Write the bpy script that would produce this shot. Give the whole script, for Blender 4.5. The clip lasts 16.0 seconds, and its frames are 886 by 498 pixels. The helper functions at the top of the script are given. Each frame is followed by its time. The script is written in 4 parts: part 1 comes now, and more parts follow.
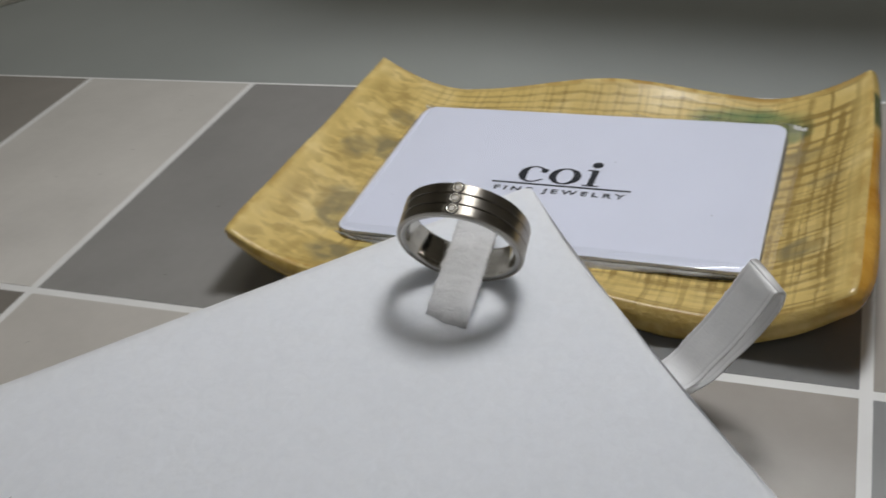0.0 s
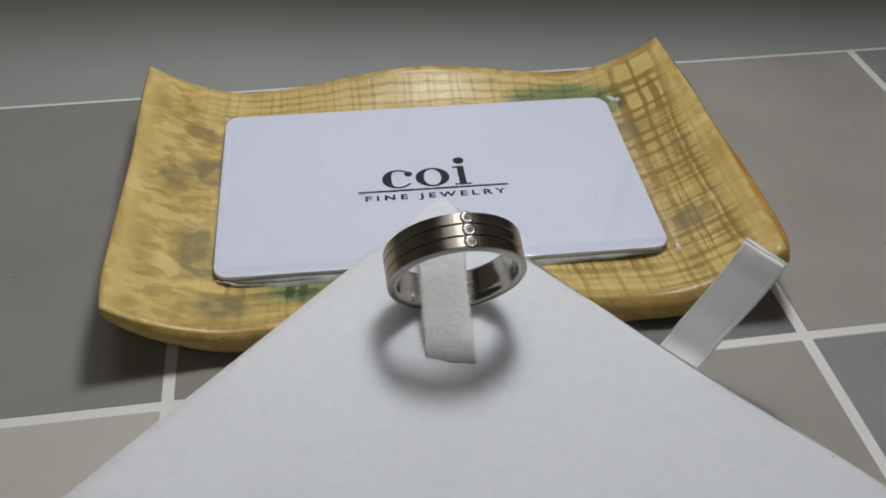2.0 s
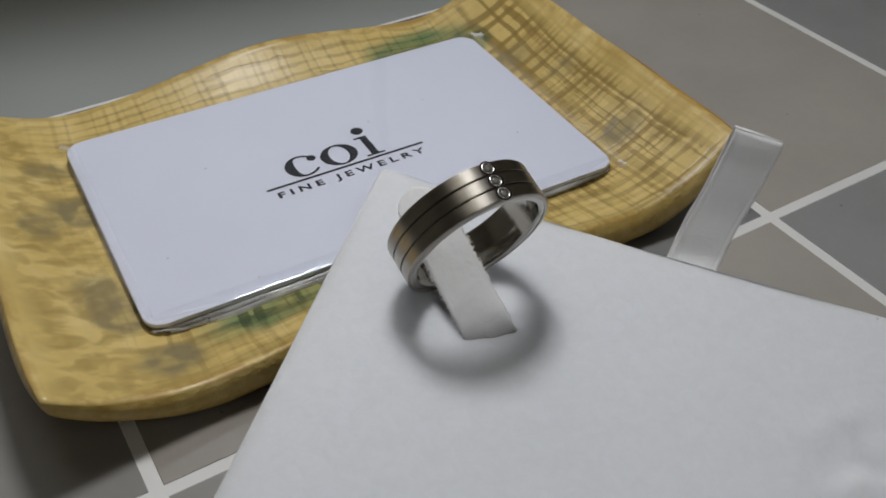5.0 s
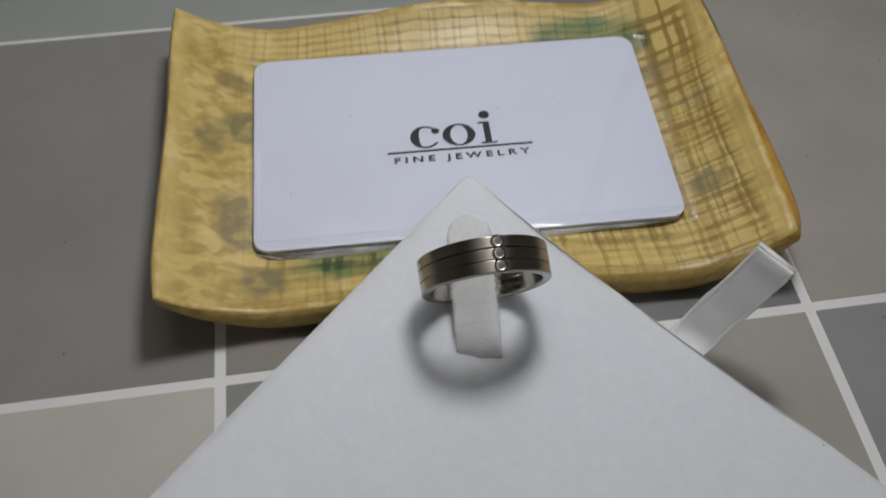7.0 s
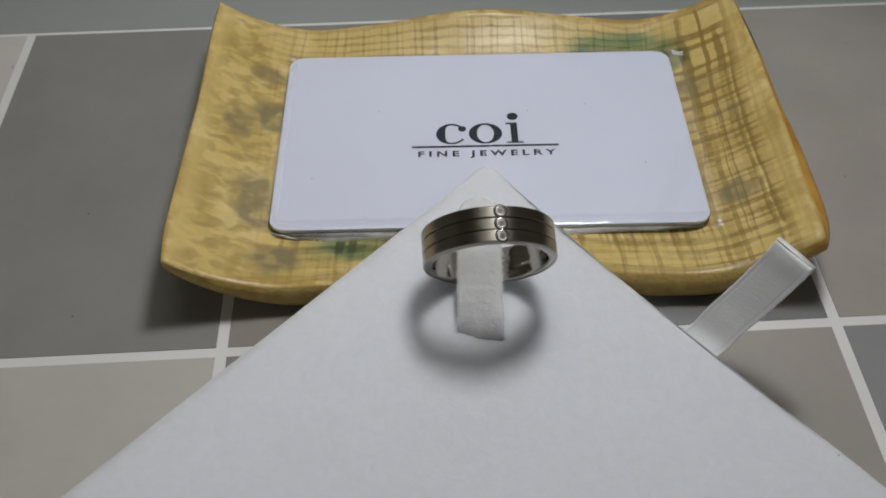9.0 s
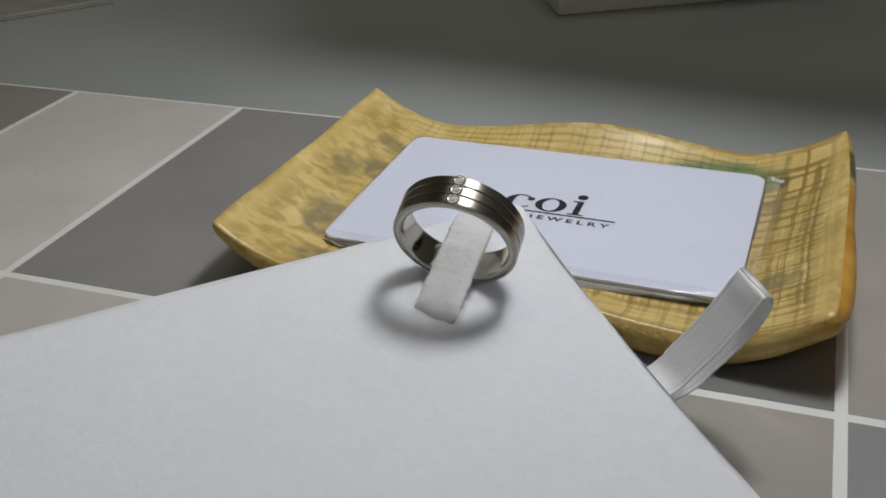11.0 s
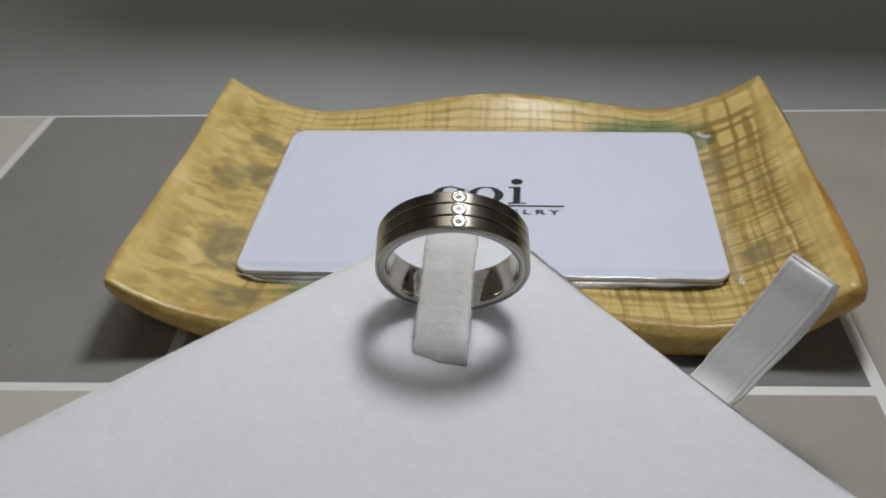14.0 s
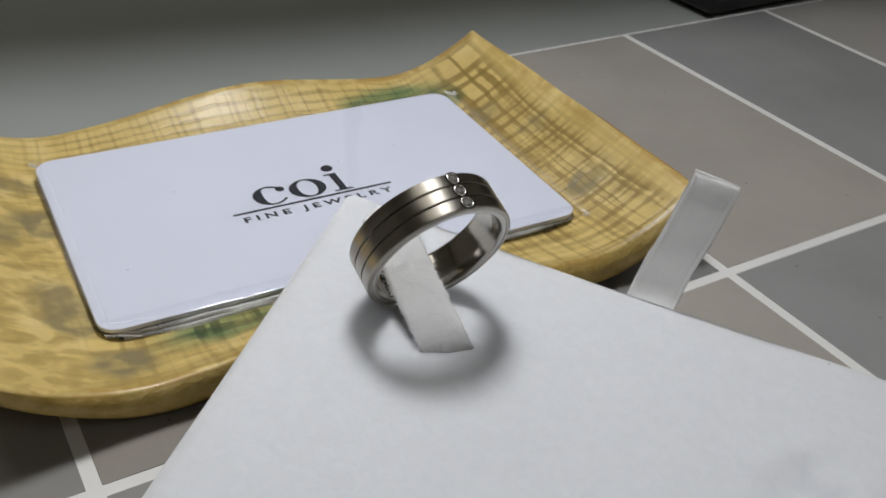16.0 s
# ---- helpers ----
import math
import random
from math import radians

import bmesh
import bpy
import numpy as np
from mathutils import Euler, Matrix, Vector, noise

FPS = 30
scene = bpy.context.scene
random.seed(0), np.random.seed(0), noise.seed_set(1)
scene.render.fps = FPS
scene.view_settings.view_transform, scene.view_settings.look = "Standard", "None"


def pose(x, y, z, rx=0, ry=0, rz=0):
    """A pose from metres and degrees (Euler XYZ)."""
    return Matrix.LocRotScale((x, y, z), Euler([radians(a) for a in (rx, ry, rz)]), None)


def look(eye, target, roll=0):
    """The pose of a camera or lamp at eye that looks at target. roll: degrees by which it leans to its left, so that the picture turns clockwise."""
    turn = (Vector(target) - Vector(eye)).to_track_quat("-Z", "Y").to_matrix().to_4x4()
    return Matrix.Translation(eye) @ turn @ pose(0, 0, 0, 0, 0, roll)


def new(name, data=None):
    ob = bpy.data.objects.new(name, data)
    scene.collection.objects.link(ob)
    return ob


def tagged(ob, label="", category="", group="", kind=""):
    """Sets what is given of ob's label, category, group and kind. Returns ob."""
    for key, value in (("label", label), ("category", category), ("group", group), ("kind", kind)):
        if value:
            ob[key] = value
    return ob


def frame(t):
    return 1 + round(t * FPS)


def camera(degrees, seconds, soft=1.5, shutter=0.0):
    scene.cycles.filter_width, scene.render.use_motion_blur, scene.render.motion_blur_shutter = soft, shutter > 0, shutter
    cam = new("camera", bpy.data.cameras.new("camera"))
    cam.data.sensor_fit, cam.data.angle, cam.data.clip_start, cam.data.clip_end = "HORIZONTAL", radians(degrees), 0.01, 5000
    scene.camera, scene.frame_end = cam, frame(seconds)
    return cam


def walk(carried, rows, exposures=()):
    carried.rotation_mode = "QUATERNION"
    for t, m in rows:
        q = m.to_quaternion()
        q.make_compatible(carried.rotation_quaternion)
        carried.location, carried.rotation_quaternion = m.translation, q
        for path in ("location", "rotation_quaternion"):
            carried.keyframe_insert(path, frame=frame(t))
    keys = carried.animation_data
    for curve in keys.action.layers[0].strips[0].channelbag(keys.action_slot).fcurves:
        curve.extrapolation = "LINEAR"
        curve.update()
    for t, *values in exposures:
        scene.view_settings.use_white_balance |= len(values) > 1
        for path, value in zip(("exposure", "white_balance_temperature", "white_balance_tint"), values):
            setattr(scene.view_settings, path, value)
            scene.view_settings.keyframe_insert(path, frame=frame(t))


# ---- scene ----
cam = camera(48.97, 16.0, soft=1.7, shutter=0.5)
PATH = [
    (0, (0.10362, -0.12380, 0.11676), (0.09644, -0.10899, 0.10540), -9.99),
    (0.5, (0.08683, -0.11996, 0.11737), (0.08243, -0.10453, 0.10543), -6.35),
    (1, (0.07039, -0.11920, 0.12184), (0.06827, -0.10357, 0.10954), -2.88),
    (1.5, (0.04971, -0.11600, 0.11981), (0.04971, -0.10029, 0.10743), -0.91),
    (2, (0.02871, -0.11336, 0.12386), (0.03106, -0.09816, 0.11108), 0.58),
    (2.5, (0.01438, -0.10794, 0.12613), (0.01854, -0.09338, 0.11306), 0.25),
    (3, (-0.00237, -0.09672, 0.12036), (0.00456, -0.08318, 0.10739), 2.87),
    (3.5, (-0.01923, -0.08459, 0.11313), (-0.00996, -0.07240, 0.10026), 4.86),
    (4, (-0.02839, -0.07579, 0.10736), (-0.01794, -0.06437, 0.09469), 1.79),
    (6.5, (0.03275, -0.10489, 0.12561), (0.03421, -0.09050, 0.11179), -3.28),
    (7, (0.02791, -0.09366, 0.15622), (0.02961, -0.08164, 0.14033), 0.09),
    (7.5, (0.02497, -0.08855, 0.16205), (0.02655, -0.07743, 0.14549), 1.32),
    (8, (0.02369, -0.08989, 0.16335), (0.02525, -0.07878, 0.14679), 1.53),
    (8.5, (0.02735, -0.09648, 0.15546), (0.02861, -0.08451, 0.13949), 0.35),
    (11, (0.09866, -0.13697, 0.10439), (0.09229, -0.12075, 0.09457), -2.87),
    (11.5, (0.11163, -0.13464, 0.10336), (0.10349, -0.11895, 0.09400), -4.72),
    (12, (0.12707, -0.13150, 0.10243), (0.11701, -0.11671, 0.09348), -7.32),
    (12.5, (0.13081, -0.12263, 0.09887), (0.12031, -0.10820, 0.08984), -7.97),
    (13, (0.10358, -0.12112, 0.10062), (0.09609, -0.10542, 0.09075), -6.24),
    (13.5, (0.07578, -0.11885, 0.09807), (0.07152, -0.10219, 0.08785), -4.76),
    (14, (0.05567, -0.11527, 0.10153), (0.05436, -0.09855, 0.09062), -2.37),
    (14.5, (0.03277, -0.11328, 0.10417), (0.03504, -0.09677, 0.09311), -0.04),
    (15, (0.01532, -0.11195, 0.10749), (0.02007, -0.09600, 0.09640), 1.42),
    (15.5, (0.00214, -0.10419, 0.10207), (0.00907, -0.08896, 0.09111), 2.70),
    (16, (-0.01078, -0.09427, 0.09848), (-0.00174, -0.08031, 0.08738), 4.29),
]
walk(cam, [(t, look(eye, target, roll)) for t, eye, target, roll in PATH],
     [(0, 0.12), (1.5, 0.05), (3.5, 0.06), (4.0, -0.02), (6.5, -0.13), (8.0, -0.16), (8.7, -0.12), (11.0, 0.09), (11.5, 0.14), (12.5, 0.19), (14.0, 0.12), (16.0, 0.2)])

from mathutils import geometry

# ---- world and light ----
CM = 0.01
world = bpy.data.worlds.new("room_world")
world.use_nodes = True
scene.world = world
world.node_tree.nodes["Background"].inputs[0].default_value = (0.50, 0.52, 0.55, 1)
world.node_tree.nodes["Background"].inputs[1].default_value = 0.012


def area_lamp(name, eye, target, size, power, colour):
    data = bpy.data.lights.new(name, "AREA")
    data.shape, data.size, data.energy, data.color = "DISK", size, power, colour
    ob = new(name, data)
    ob.matrix_world = look(eye, target)
    return ob


LAMP = (9.4, 10.2, 26.0)
area_lamp("lamp_light", [c * CM for c in LAMP], (-0.03, -0.06, 0.0), 0.062, 0.445, (0.978, 0.984, 1.0))
# two unseen fill lamps, added to lift the shade and the far desk
area_lamp("fill_light", (0.3, -1.5, 1.62), (0.2, -1.2, 0.0), 0.8, 2.5, (1.0, 0.98, 0.94))
area_lamp("fill_light", (-0.05, 0.58, 1.80), (-0.08, 0.72, 0.0), 0.8, 3.5, (1.0, 0.955, 0.86))

# ---- materials ----


def nodes_of(name):
    m = bpy.data.materials.new(name)
    m.use_nodes = True
    return m, m.node_tree, m.node_tree.nodes["Principled BSDF"]


def add(tree, kind, **values):
    n = tree.nodes.new(kind)
    for k, v in values.items():
        n.inputs[k.replace("_", " ")].default_value = v
    return n


def coords(tree, scale=(1, 1, 1)):
    """Object coordinates in centimetres, stretched by scale."""
    co = tree.nodes.new("ShaderNodeTexCoord")
    mp = tree.nodes.new("ShaderNodeMapping")
    mp.inputs["Scale"].default_value = [s * 100 for s in scale]
    tree.links.new(co.outputs["Object"], mp.inputs["Vector"])
    return mp.outputs["Vector"]


def ramp(tree, source, stops):
    r = tree.nodes.new("ShaderNodeValToRGB")
    el = r.color_ramp.elements
    while len(el) < len(stops):
        el.new(0.5)
    for e, (p, c) in zip(el, stops):
        e.position = p
        e.color = (*c, 1) if len(c) == 3 else c
    tree.links.new(source, r.inputs["Fac"])
    return r.outputs["Color"]


def grey(v):
    return (v, v, v)


def mix(tree, fac, a, b, mode="MIX"):
    n = tree.nodes.new("ShaderNodeMix")
    n.data_type, n.blend_type = "RGBA", mode
    for key, value in ((0, fac), (6, a), (7, b)):
        if isinstance(value, (int, float)):
            n.inputs[key].default_value = value
        elif isinstance(value, tuple):
            n.inputs[key].default_value = (*value, 1)
        else:
            tree.links.new(value, n.inputs[key])
    return n.outputs[2]


def noise_tex(tree, vector, scale, detail=3.0, rough=0.55, distort=0.0):
    n = add(tree, "ShaderNodeTexNoise", Scale=scale, Detail=detail, Roughness=rough, Distortion=distort)
    tree.links.new(vector, n.inputs["Vector"])
    return n.outputs["Fac"]


def bump(tree, bsdf, height, strength, distance):
    b = add(tree, "ShaderNodeBump", Strength=strength, Distance=distance)
    tree.links.new(height, b.inputs["Height"])
    tree.links.new(b.outputs["Normal"], bsdf.inputs["Normal"])


def surface(name, colour, rough=0.5, vary=0.06, scale=0.5, grain=6.0, relief=0.15, deep=0.0002, metal=0.0, coat=0.0, specular=0.5, rv=0.06, specks=0.0):
    """A plain surface with blotches, fine grain and relief."""
    m, t, b = nodes_of(name)
    v = coords(t)
    big, fine = noise_tex(t, v, scale), noise_tex(t, v, grain, 5)
    dark, light = tuple(c * (1 - vary * 2) for c in colour), tuple(min(1, c * (1 + vary * 2)) for c in colour)
    c = ramp(t, big, [(0.25, dark), (0.75, light)])
    c = mix(t, 0.5 * min(1, vary * 6), c, ramp(t, fine, [(0.3, dark), (0.7, light)]))
    if specks:
        cell = add(t, "ShaderNodeTexVoronoi", Scale=specks)
        cell.voronoi_dimensions = "2D"
        t.links.new(v, cell.inputs["Vector"])
        dot = ramp(t, cell.outputs["Distance"], [(0.010, grey(1)), (0.018, grey(0))])
        chance = t.nodes.new("ShaderNodeSeparateColor")
        t.links.new(cell.outputs["Color"], chance.inputs[0])
        some = ramp(t, chance.outputs[0], [(0.78, grey(0)), (0.80, grey(0.7))])
        c = mix(t, mix(t, 1.0, dot, some, "MULTIPLY"), c, (0.06, 0.055, 0.05))
    t.links.new(c, b.inputs["Base Color"])
    r = ramp(t, fine, [(0.2, grey(max(0, rough - rv))), (0.8, grey(min(1, rough + rv)))])
    if vary > 0.015:
        t.links.new(r, b.inputs["Roughness"])
    else:
        b.inputs["Roughness"].default_value = rough
    b.inputs["Metallic"].default_value, b.inputs["Coat Weight"].default_value = metal, coat
    b.inputs["Specular IOR Level"].default_value = specular
    bump(t, b, fine, relief, deep)
    return m


def glaze_material():
    """Ochre glaze over a woven cloth imprint, with olive blotches and green pools."""
    m, t, b = nodes_of("ochre_glaze")
    v = coords(t)

    def vec(op, *sources):
        n = t.nodes.new("ShaderNodeVectorMath")
        n.operation = op
        for i, src in enumerate(sources):
            if isinstance(src, tuple):
                n.inputs[i].default_value = src
            else:
                t.links.new(src, n.inputs[i])
        return n.outputs[0]

    def wobble(scale, size):
        n = add(t, "ShaderNodeTexNoise", Scale=scale, Detail=2.0)
        t.links.new(v, n.inputs["Vector"])
        return vec("MULTIPLY", vec("SUBTRACT", n.outputs["Color"], (0.5, 0.5, 0.5)), (size, size, 0.0))

    def math_node(op, a, b=0.0, c=0.0):
        n = t.nodes.new("ShaderNodeMath")
        n.operation = op
        for k, src in enumerate((a, b, c)):
            if isinstance(src, (int, float)):
                n.inputs[k].default_value = src
            else:
                t.links.new(src, n.inputs[k])
        return n.outputs[0]

    def span(src, a, b, c=0.0, d=1.0):
        n = t.nodes.new("ShaderNodeMapRange")
        for k, val in enumerate((a, b, c, d)):
            n.inputs[k + 1].default_value = val
        t.links.new(src, n.inputs[0])
        return n.outputs[0]

    # the imprint runs true on the right, and is smeared into soft patches on the left
    axes = t.nodes.new("ShaderNodeSeparateXYZ")
    t.links.new(v, axes.inputs[0])
    west = span(axes.outputs[0], -4.9, -3.2, 1.0, 0.0)
    moved = vec("ADD", v, wobble(0.28, 0.42))
    smeared = vec("ADD", v, wobble(1.3, 0.5))
    split = t.nodes.new("ShaderNodeSeparateXYZ")
    t.links.new(vec("ADD", moved, wobble(2.5, 0.05)), split.inputs[0])

    def threads(axis, scale, seed):
        n = t.nodes.new("ShaderNodeTexNoise")
        n.noise_dimensions = "1D"
        n.inputs["Scale"].default_value, n.inputs["Detail"].default_value = scale, 0.8
        t.links.new(math_node("ADD", split.outputs[axis], seed), n.inputs["W"])
        return n.outputs["Fac"]

    def cloth(scale, seed):
        # along the two long rims the threads that run lengthwise show most
        a = math_node("SUBTRACT", threads(0, scale * 1.35, seed), math_node("MULTIPLY", span(math_node("ABSOLUTE", axes.outputs[1]), 2.7, 3.2), 0.085))
        b = threads(1, scale * 1.1, seed + 13.0)
        worn = math_node("MULTIPLY", math_node("SUBTRACT", noise_tex(t, v, 1.6, 3), 0.5), 0.20)
        both = math_node("ADD", math_node("SMOOTH_MAX", a, b, 0.12), worn)
        crossed = ramp(t, math_node("ADD", math_node("MINIMUM", a, b), worn), [(0.50, grey(0)), (0.58, grey(0.35))])
        return mix(t, 1.0, ramp(t, both, [(0.515, grey(0.0)), (0.575, grey(0.95))]), crossed, "ADD")

    coarse, close = cloth(3.3, 3.0), cloth(6.4, 41.0)
    weave = mix(t, ramp(t, noise_tex(t, v, 0.55, 2), [(0.44, grey(0)), (0.60, grey(0.7))]), coarse, close)
    # on the left: soft pale patches, the threads smeared wide
    turned = t.nodes.new("ShaderNodeMapping")
    turned.inputs["Rotation"].default_value = (0, 0, radians(-9))
    t.links.new(vec("ADD", vec("ADD", v, wobble(1.1, 0.55)), wobble(3.2, 0.10)), turned.inputs["Vector"])

    stretched = t.nodes.new("ShaderNodeMapping")
    stretched.inputs["Scale"].default_value = (1.0, 1.75, 1.0)
    t.links.new(turned.outputs[0], stretched.inputs["Vector"])
    blobs = noise_tex(t, stretched.outputs[0], 2.15, 1.6, 0.5, 0.3)
    drift = math_node("MULTIPLY", math_node("SUBTRACT", noise_tex(t, v, 0.7, 2, 0.5), 0.5), 0.25)
    patches = ramp(t, math_node("ADD", blobs, drift), [(0.43, grey(0.0)), (0.51, grey(0.38)), (0.66, grey(0.72))])
    weave = mix(t, math_node("MULTIPLY", west, 0.93), weave, patches)
    # the far rim: fine wavy lines that run lengthwise, beaded by weaker cross threads
    fine_axes = t.nodes.new("ShaderNodeSeparateXYZ")
    t.links.new(vec("ADD", vec("ADD", v, wobble(0.55, 0.36)), wobble(3.0, 0.10)), fine_axes.inputs[0])
    line = math_node("SINE", math_node("MULTIPLY", fine_axes.outputs[1], 29.0))
    worn_rim = math_node("MULTIPLY", math_node("SUBTRACT", noise_tex(t, v, 1.6, 4, 0.65), 0.5), 3.2)
    lines = ramp(t, math_node("ADD", line, worn_rim), [(0.0, grey(0)), (1.0, grey(0.55))])
    ties = ramp(t, math_node("ADD", threads(0, 9.0, 9.0), math_node("MULTIPLY", worn_rim, 0.03)), [(0.52, grey(0)), (0.66, grey(0.38))])
    rows = mix(t, 1.0, lines, ties, "ADD")
    far = math_node("MULTIPLY", span(axes.outputs[1], 2.55, 2.95), span(math_node("ABSOLUTE", axes.outputs[0]), 5.0, 4.0))
    near = math_node("MULTIPLY", span(axes.outputs[1], -3.2, -2.8, 0.45, 0.0), span(math_node("ABSOLUTE", axes.outputs[0]), 4.6, 3.6))
    weave = mix(t, math_node("MAXIMUM", far, near), weave, rows)
    # towards the rims the imprint thins out to plain pale glaze
    ends = span(math_node("ABSOLUTE", axes.outputs[0]), 5.50, 5.80)
    sides = span(math_node("ABSOLUTE", axes.outputs[1]), 3.82, 4.02)
    plain = math_node("MAXIMUM", ends, sides)
    weave = mix(t, math_node("MULTIPLY", plain, 0.8), weave, grey(0.0))
    fine = noise_tex(t, v, 9.0, 4)
    cloud = noise_tex(t, v, 0.9, 3, 0.6)
    base = ramp(t, cloud, [(0.25, (0.545, 0.40, 0.135)), (0.5, (0.685, 0.515, 0.185)), (0.8, (0.785, 0.625, 0.285))])
    c = mix(t, mix(t, 1.0, weave, grey(0.90), "MULTIPLY"), base, (0.30, 0.20, 0.055))
    edge = math_node("MAXIMUM", math_node("MAXIMUM", span(axes.outputs[1], 3.90, 4.02), span(axes.outputs[1], -3.76, -3.88, 0.0, 0.8)), span(math_node("ABSOLUTE", axes.outputs[0]), 5.80, 5.94, 0.0, 0.7))
    lip = mix(t, 1.0, edge, ramp(t, noise_tex(t, v, 2.4, 3), [(0.42, grey(0)), (0.55, grey(0.75))]), "MULTIPLY")
    c = mix(t, lip, c, (0.40, 0.23, 0.05))

    def pool(x, y, rx, ry, low, high):
        mp = t.nodes.new("ShaderNodeMapping")
        mp.vector_type = "TEXTURE"
        mp.inputs["Location"].default_value, mp.inputs["Scale"].default_value = (x, y, 0.4), (rx, ry, 3)
        t.links.new(vec("ADD", v, wobble(1.6, 0.45)), mp.inputs["Vector"])
        ball = t.nodes.new("ShaderNodeTexGradient")
        ball.gradient_type = "SPHERICAL"
        t.links.new(mp.outputs[0], ball.inputs[0])
        return ramp(t, ball.outputs["Color"], [(low, grey(0)), (high, grey(1))])

    # grey-olive blotches where the glaze pooled
    for x, y, rx, ry, deep in (
            (-4.64, 2.22, 0.55, 0.42, 0.8), (-4.50, 0.92, 0.62, 0.62, 1.0), (-5.09, 0.41, 0.42, 0.62, 0.9), (-4.65, -1.38, 0.55, 0.55, 0.8), (-4.50, -2.0, 0.62, 0.55, 0.9), (-4.1, -3.17, 0.70, 0.50, 1.0),
            (4.95, -1.83, 0.48, 0.45, 0.9), (4.75, 1.6, 0.5, 0.5, 0.6), (5.25, 0.4, 0.45, 0.4, 0.5), (0.6, -3.5, 0.8, 0.35, 0.6)):
        spot = mix(t, 1.0, pool(x, y, rx, ry, 0.10, 0.50), ramp(t, noise_tex(t, smeared, 2.2, 2), [(0.40, grey(0.45 * deep)), (0.55, grey(0.9 * deep))]), "MULTIPLY")
        c = mix(t, spot, c, (0.225, 0.19, 0.10))
    # green pools at two places on the floor of the dish
    for x, y, rx, ry, deep in ((3.4, 3.15, 1.6, 0.70, 1.0), (-2.2, -2.85, 1.7, 0.6, 0.9), (4.4, 2.75, 0.6, 0.6, 0.9)):
        fac = mix(t, 1.0, pool(x, y, rx, ry, 0.05, 0.45), ramp(t, cloud, [(0.3, grey(0.5 * deep)), (0.6, grey(deep))]), "MULTIPLY")
        c = mix(t, fac, c, mix(t, weave, (0.17, 0.24, 0.095), (0.03, 0.075, 0.032)))
    t.links.new(c, b.inputs["Base Color"])
    b.inputs["Roughness"].default_value, b.inputs["Specular IOR Level"].default_value = 0.36, 0.42
    b.inputs["Coat Weight"].default_value, b.inputs["Coat Roughness"].default_value = 0.03, 0.2
    h = mix(t, 0.3, mix(t, 1.0, grey(1.0), weave, "SUBTRACT"), fine)
    bump(t, b, h, 0.22, 0.0005)
    return m


def rim_material():
    """Thicker ochre glaze on the outer face, worn to orange clay along one end."""
    m, t, b = nodes_of("ochre_rim")
    v = coords(t)
    n = noise_tex(t, v, 1.1, 4, 0.6)
    c = ramp(t, n, [(0.3, (0.44, 0.28, 0.065)), (0.5, (0.58, 0.415, 0.13)), (0.7, (0.70, 0.53, 0.21))])
    mp = t.nodes.new("ShaderNodeMapping")
    mp.vector_type = "TEXTURE"
    mp.inputs["Location"].default_value, mp.inputs["Scale"].default_value = (6.0, -1.2, 1.1), (0.95, 3.5, 1.7)
    t.links.new(v, mp.inputs["Vector"])
    ball = t.nodes.new("ShaderNodeTexGradient")
    ball.gradient_type = "SPHERICAL"
    t.links.new(mp.outputs[0], ball.inputs[0])
    worn = mix(t, 0.35, ball.outputs["Color"], n, "ADD")
    clay = ramp(t, n, [(0.35, (0.50, 0.235, 0.03)), (0.65, (0.68, 0.38, 0.07))])
    c = mix(t, ramp(t, worn, [(0.30, grey(0)), (0.50, grey(1))]), c, clay)
    # a run of green glaze over the far part of that end
    run = t.nodes.new("ShaderNodeMapping")
    run.vector_type = "TEXTURE"
    run.inputs["Location"].default_value, run.inputs["Scale"].default_value = (6.0, 2.5, 1.2), (0.7, 0.95, 0.9)
    t.links.new(v, run.inputs["Vector"])
    stain = t.nodes.new("ShaderNodeTexGradient")
    stain.gradient_type = "SPHERICAL"
    t.links.new(run.outputs[0], stain.inputs[0])
    c = mix(t, ramp(t, mix(t, 0.3, stain.outputs["Color"], n, "ADD"), [(0.30, grey(0)), (0.55, grey(0.85))]), c, (0.05, 0.095, 0.05))
    t.links.new(c, b.inputs["Base Color"])
    b.inputs["Roughness"].default_value = 0.25
    bump(t, b, mix(t, 0.5, noise_tex(t, v, 4, 3), noise_tex(t, v, 11, 3)), 0.7, 0.0006)
    return m


def brushed_material(name, colour, rough, stretch, aniso=0.0):
    """Metal brushed round the ring: fine lines along the turn."""
    m, t, b = nodes_of(name)
    v = coords(t, stretch)
    n = noise_tex(t, v, 1.0, 3, 0.7)
    t.links.new(ramp(t, n, [(0.3, tuple(c * 0.86 for c in colour)), (0.7, colour)]), b.inputs["Base Color"])
    t.links.new(ramp(t, n, [(0.2, grey(rough - 0.05)), (0.8, grey(rough + 0.08))]), b.inputs["Roughness"])
    b.inputs["Metallic"].default_value = 1.0
    if aniso:
        tan = t.nodes.new("ShaderNodeTangent")
        tan.direction_type, tan.axis = "RADIAL", "X"
        t.links.new(tan.outputs[0], b.inputs["Tangent"])
        b.inputs["Anisotropic"].default_value, b.inputs["Anisotropic Rotation"].default_value = aniso, 0.25
    bump(t, b, n, 0.10, 0.00004)
    return m


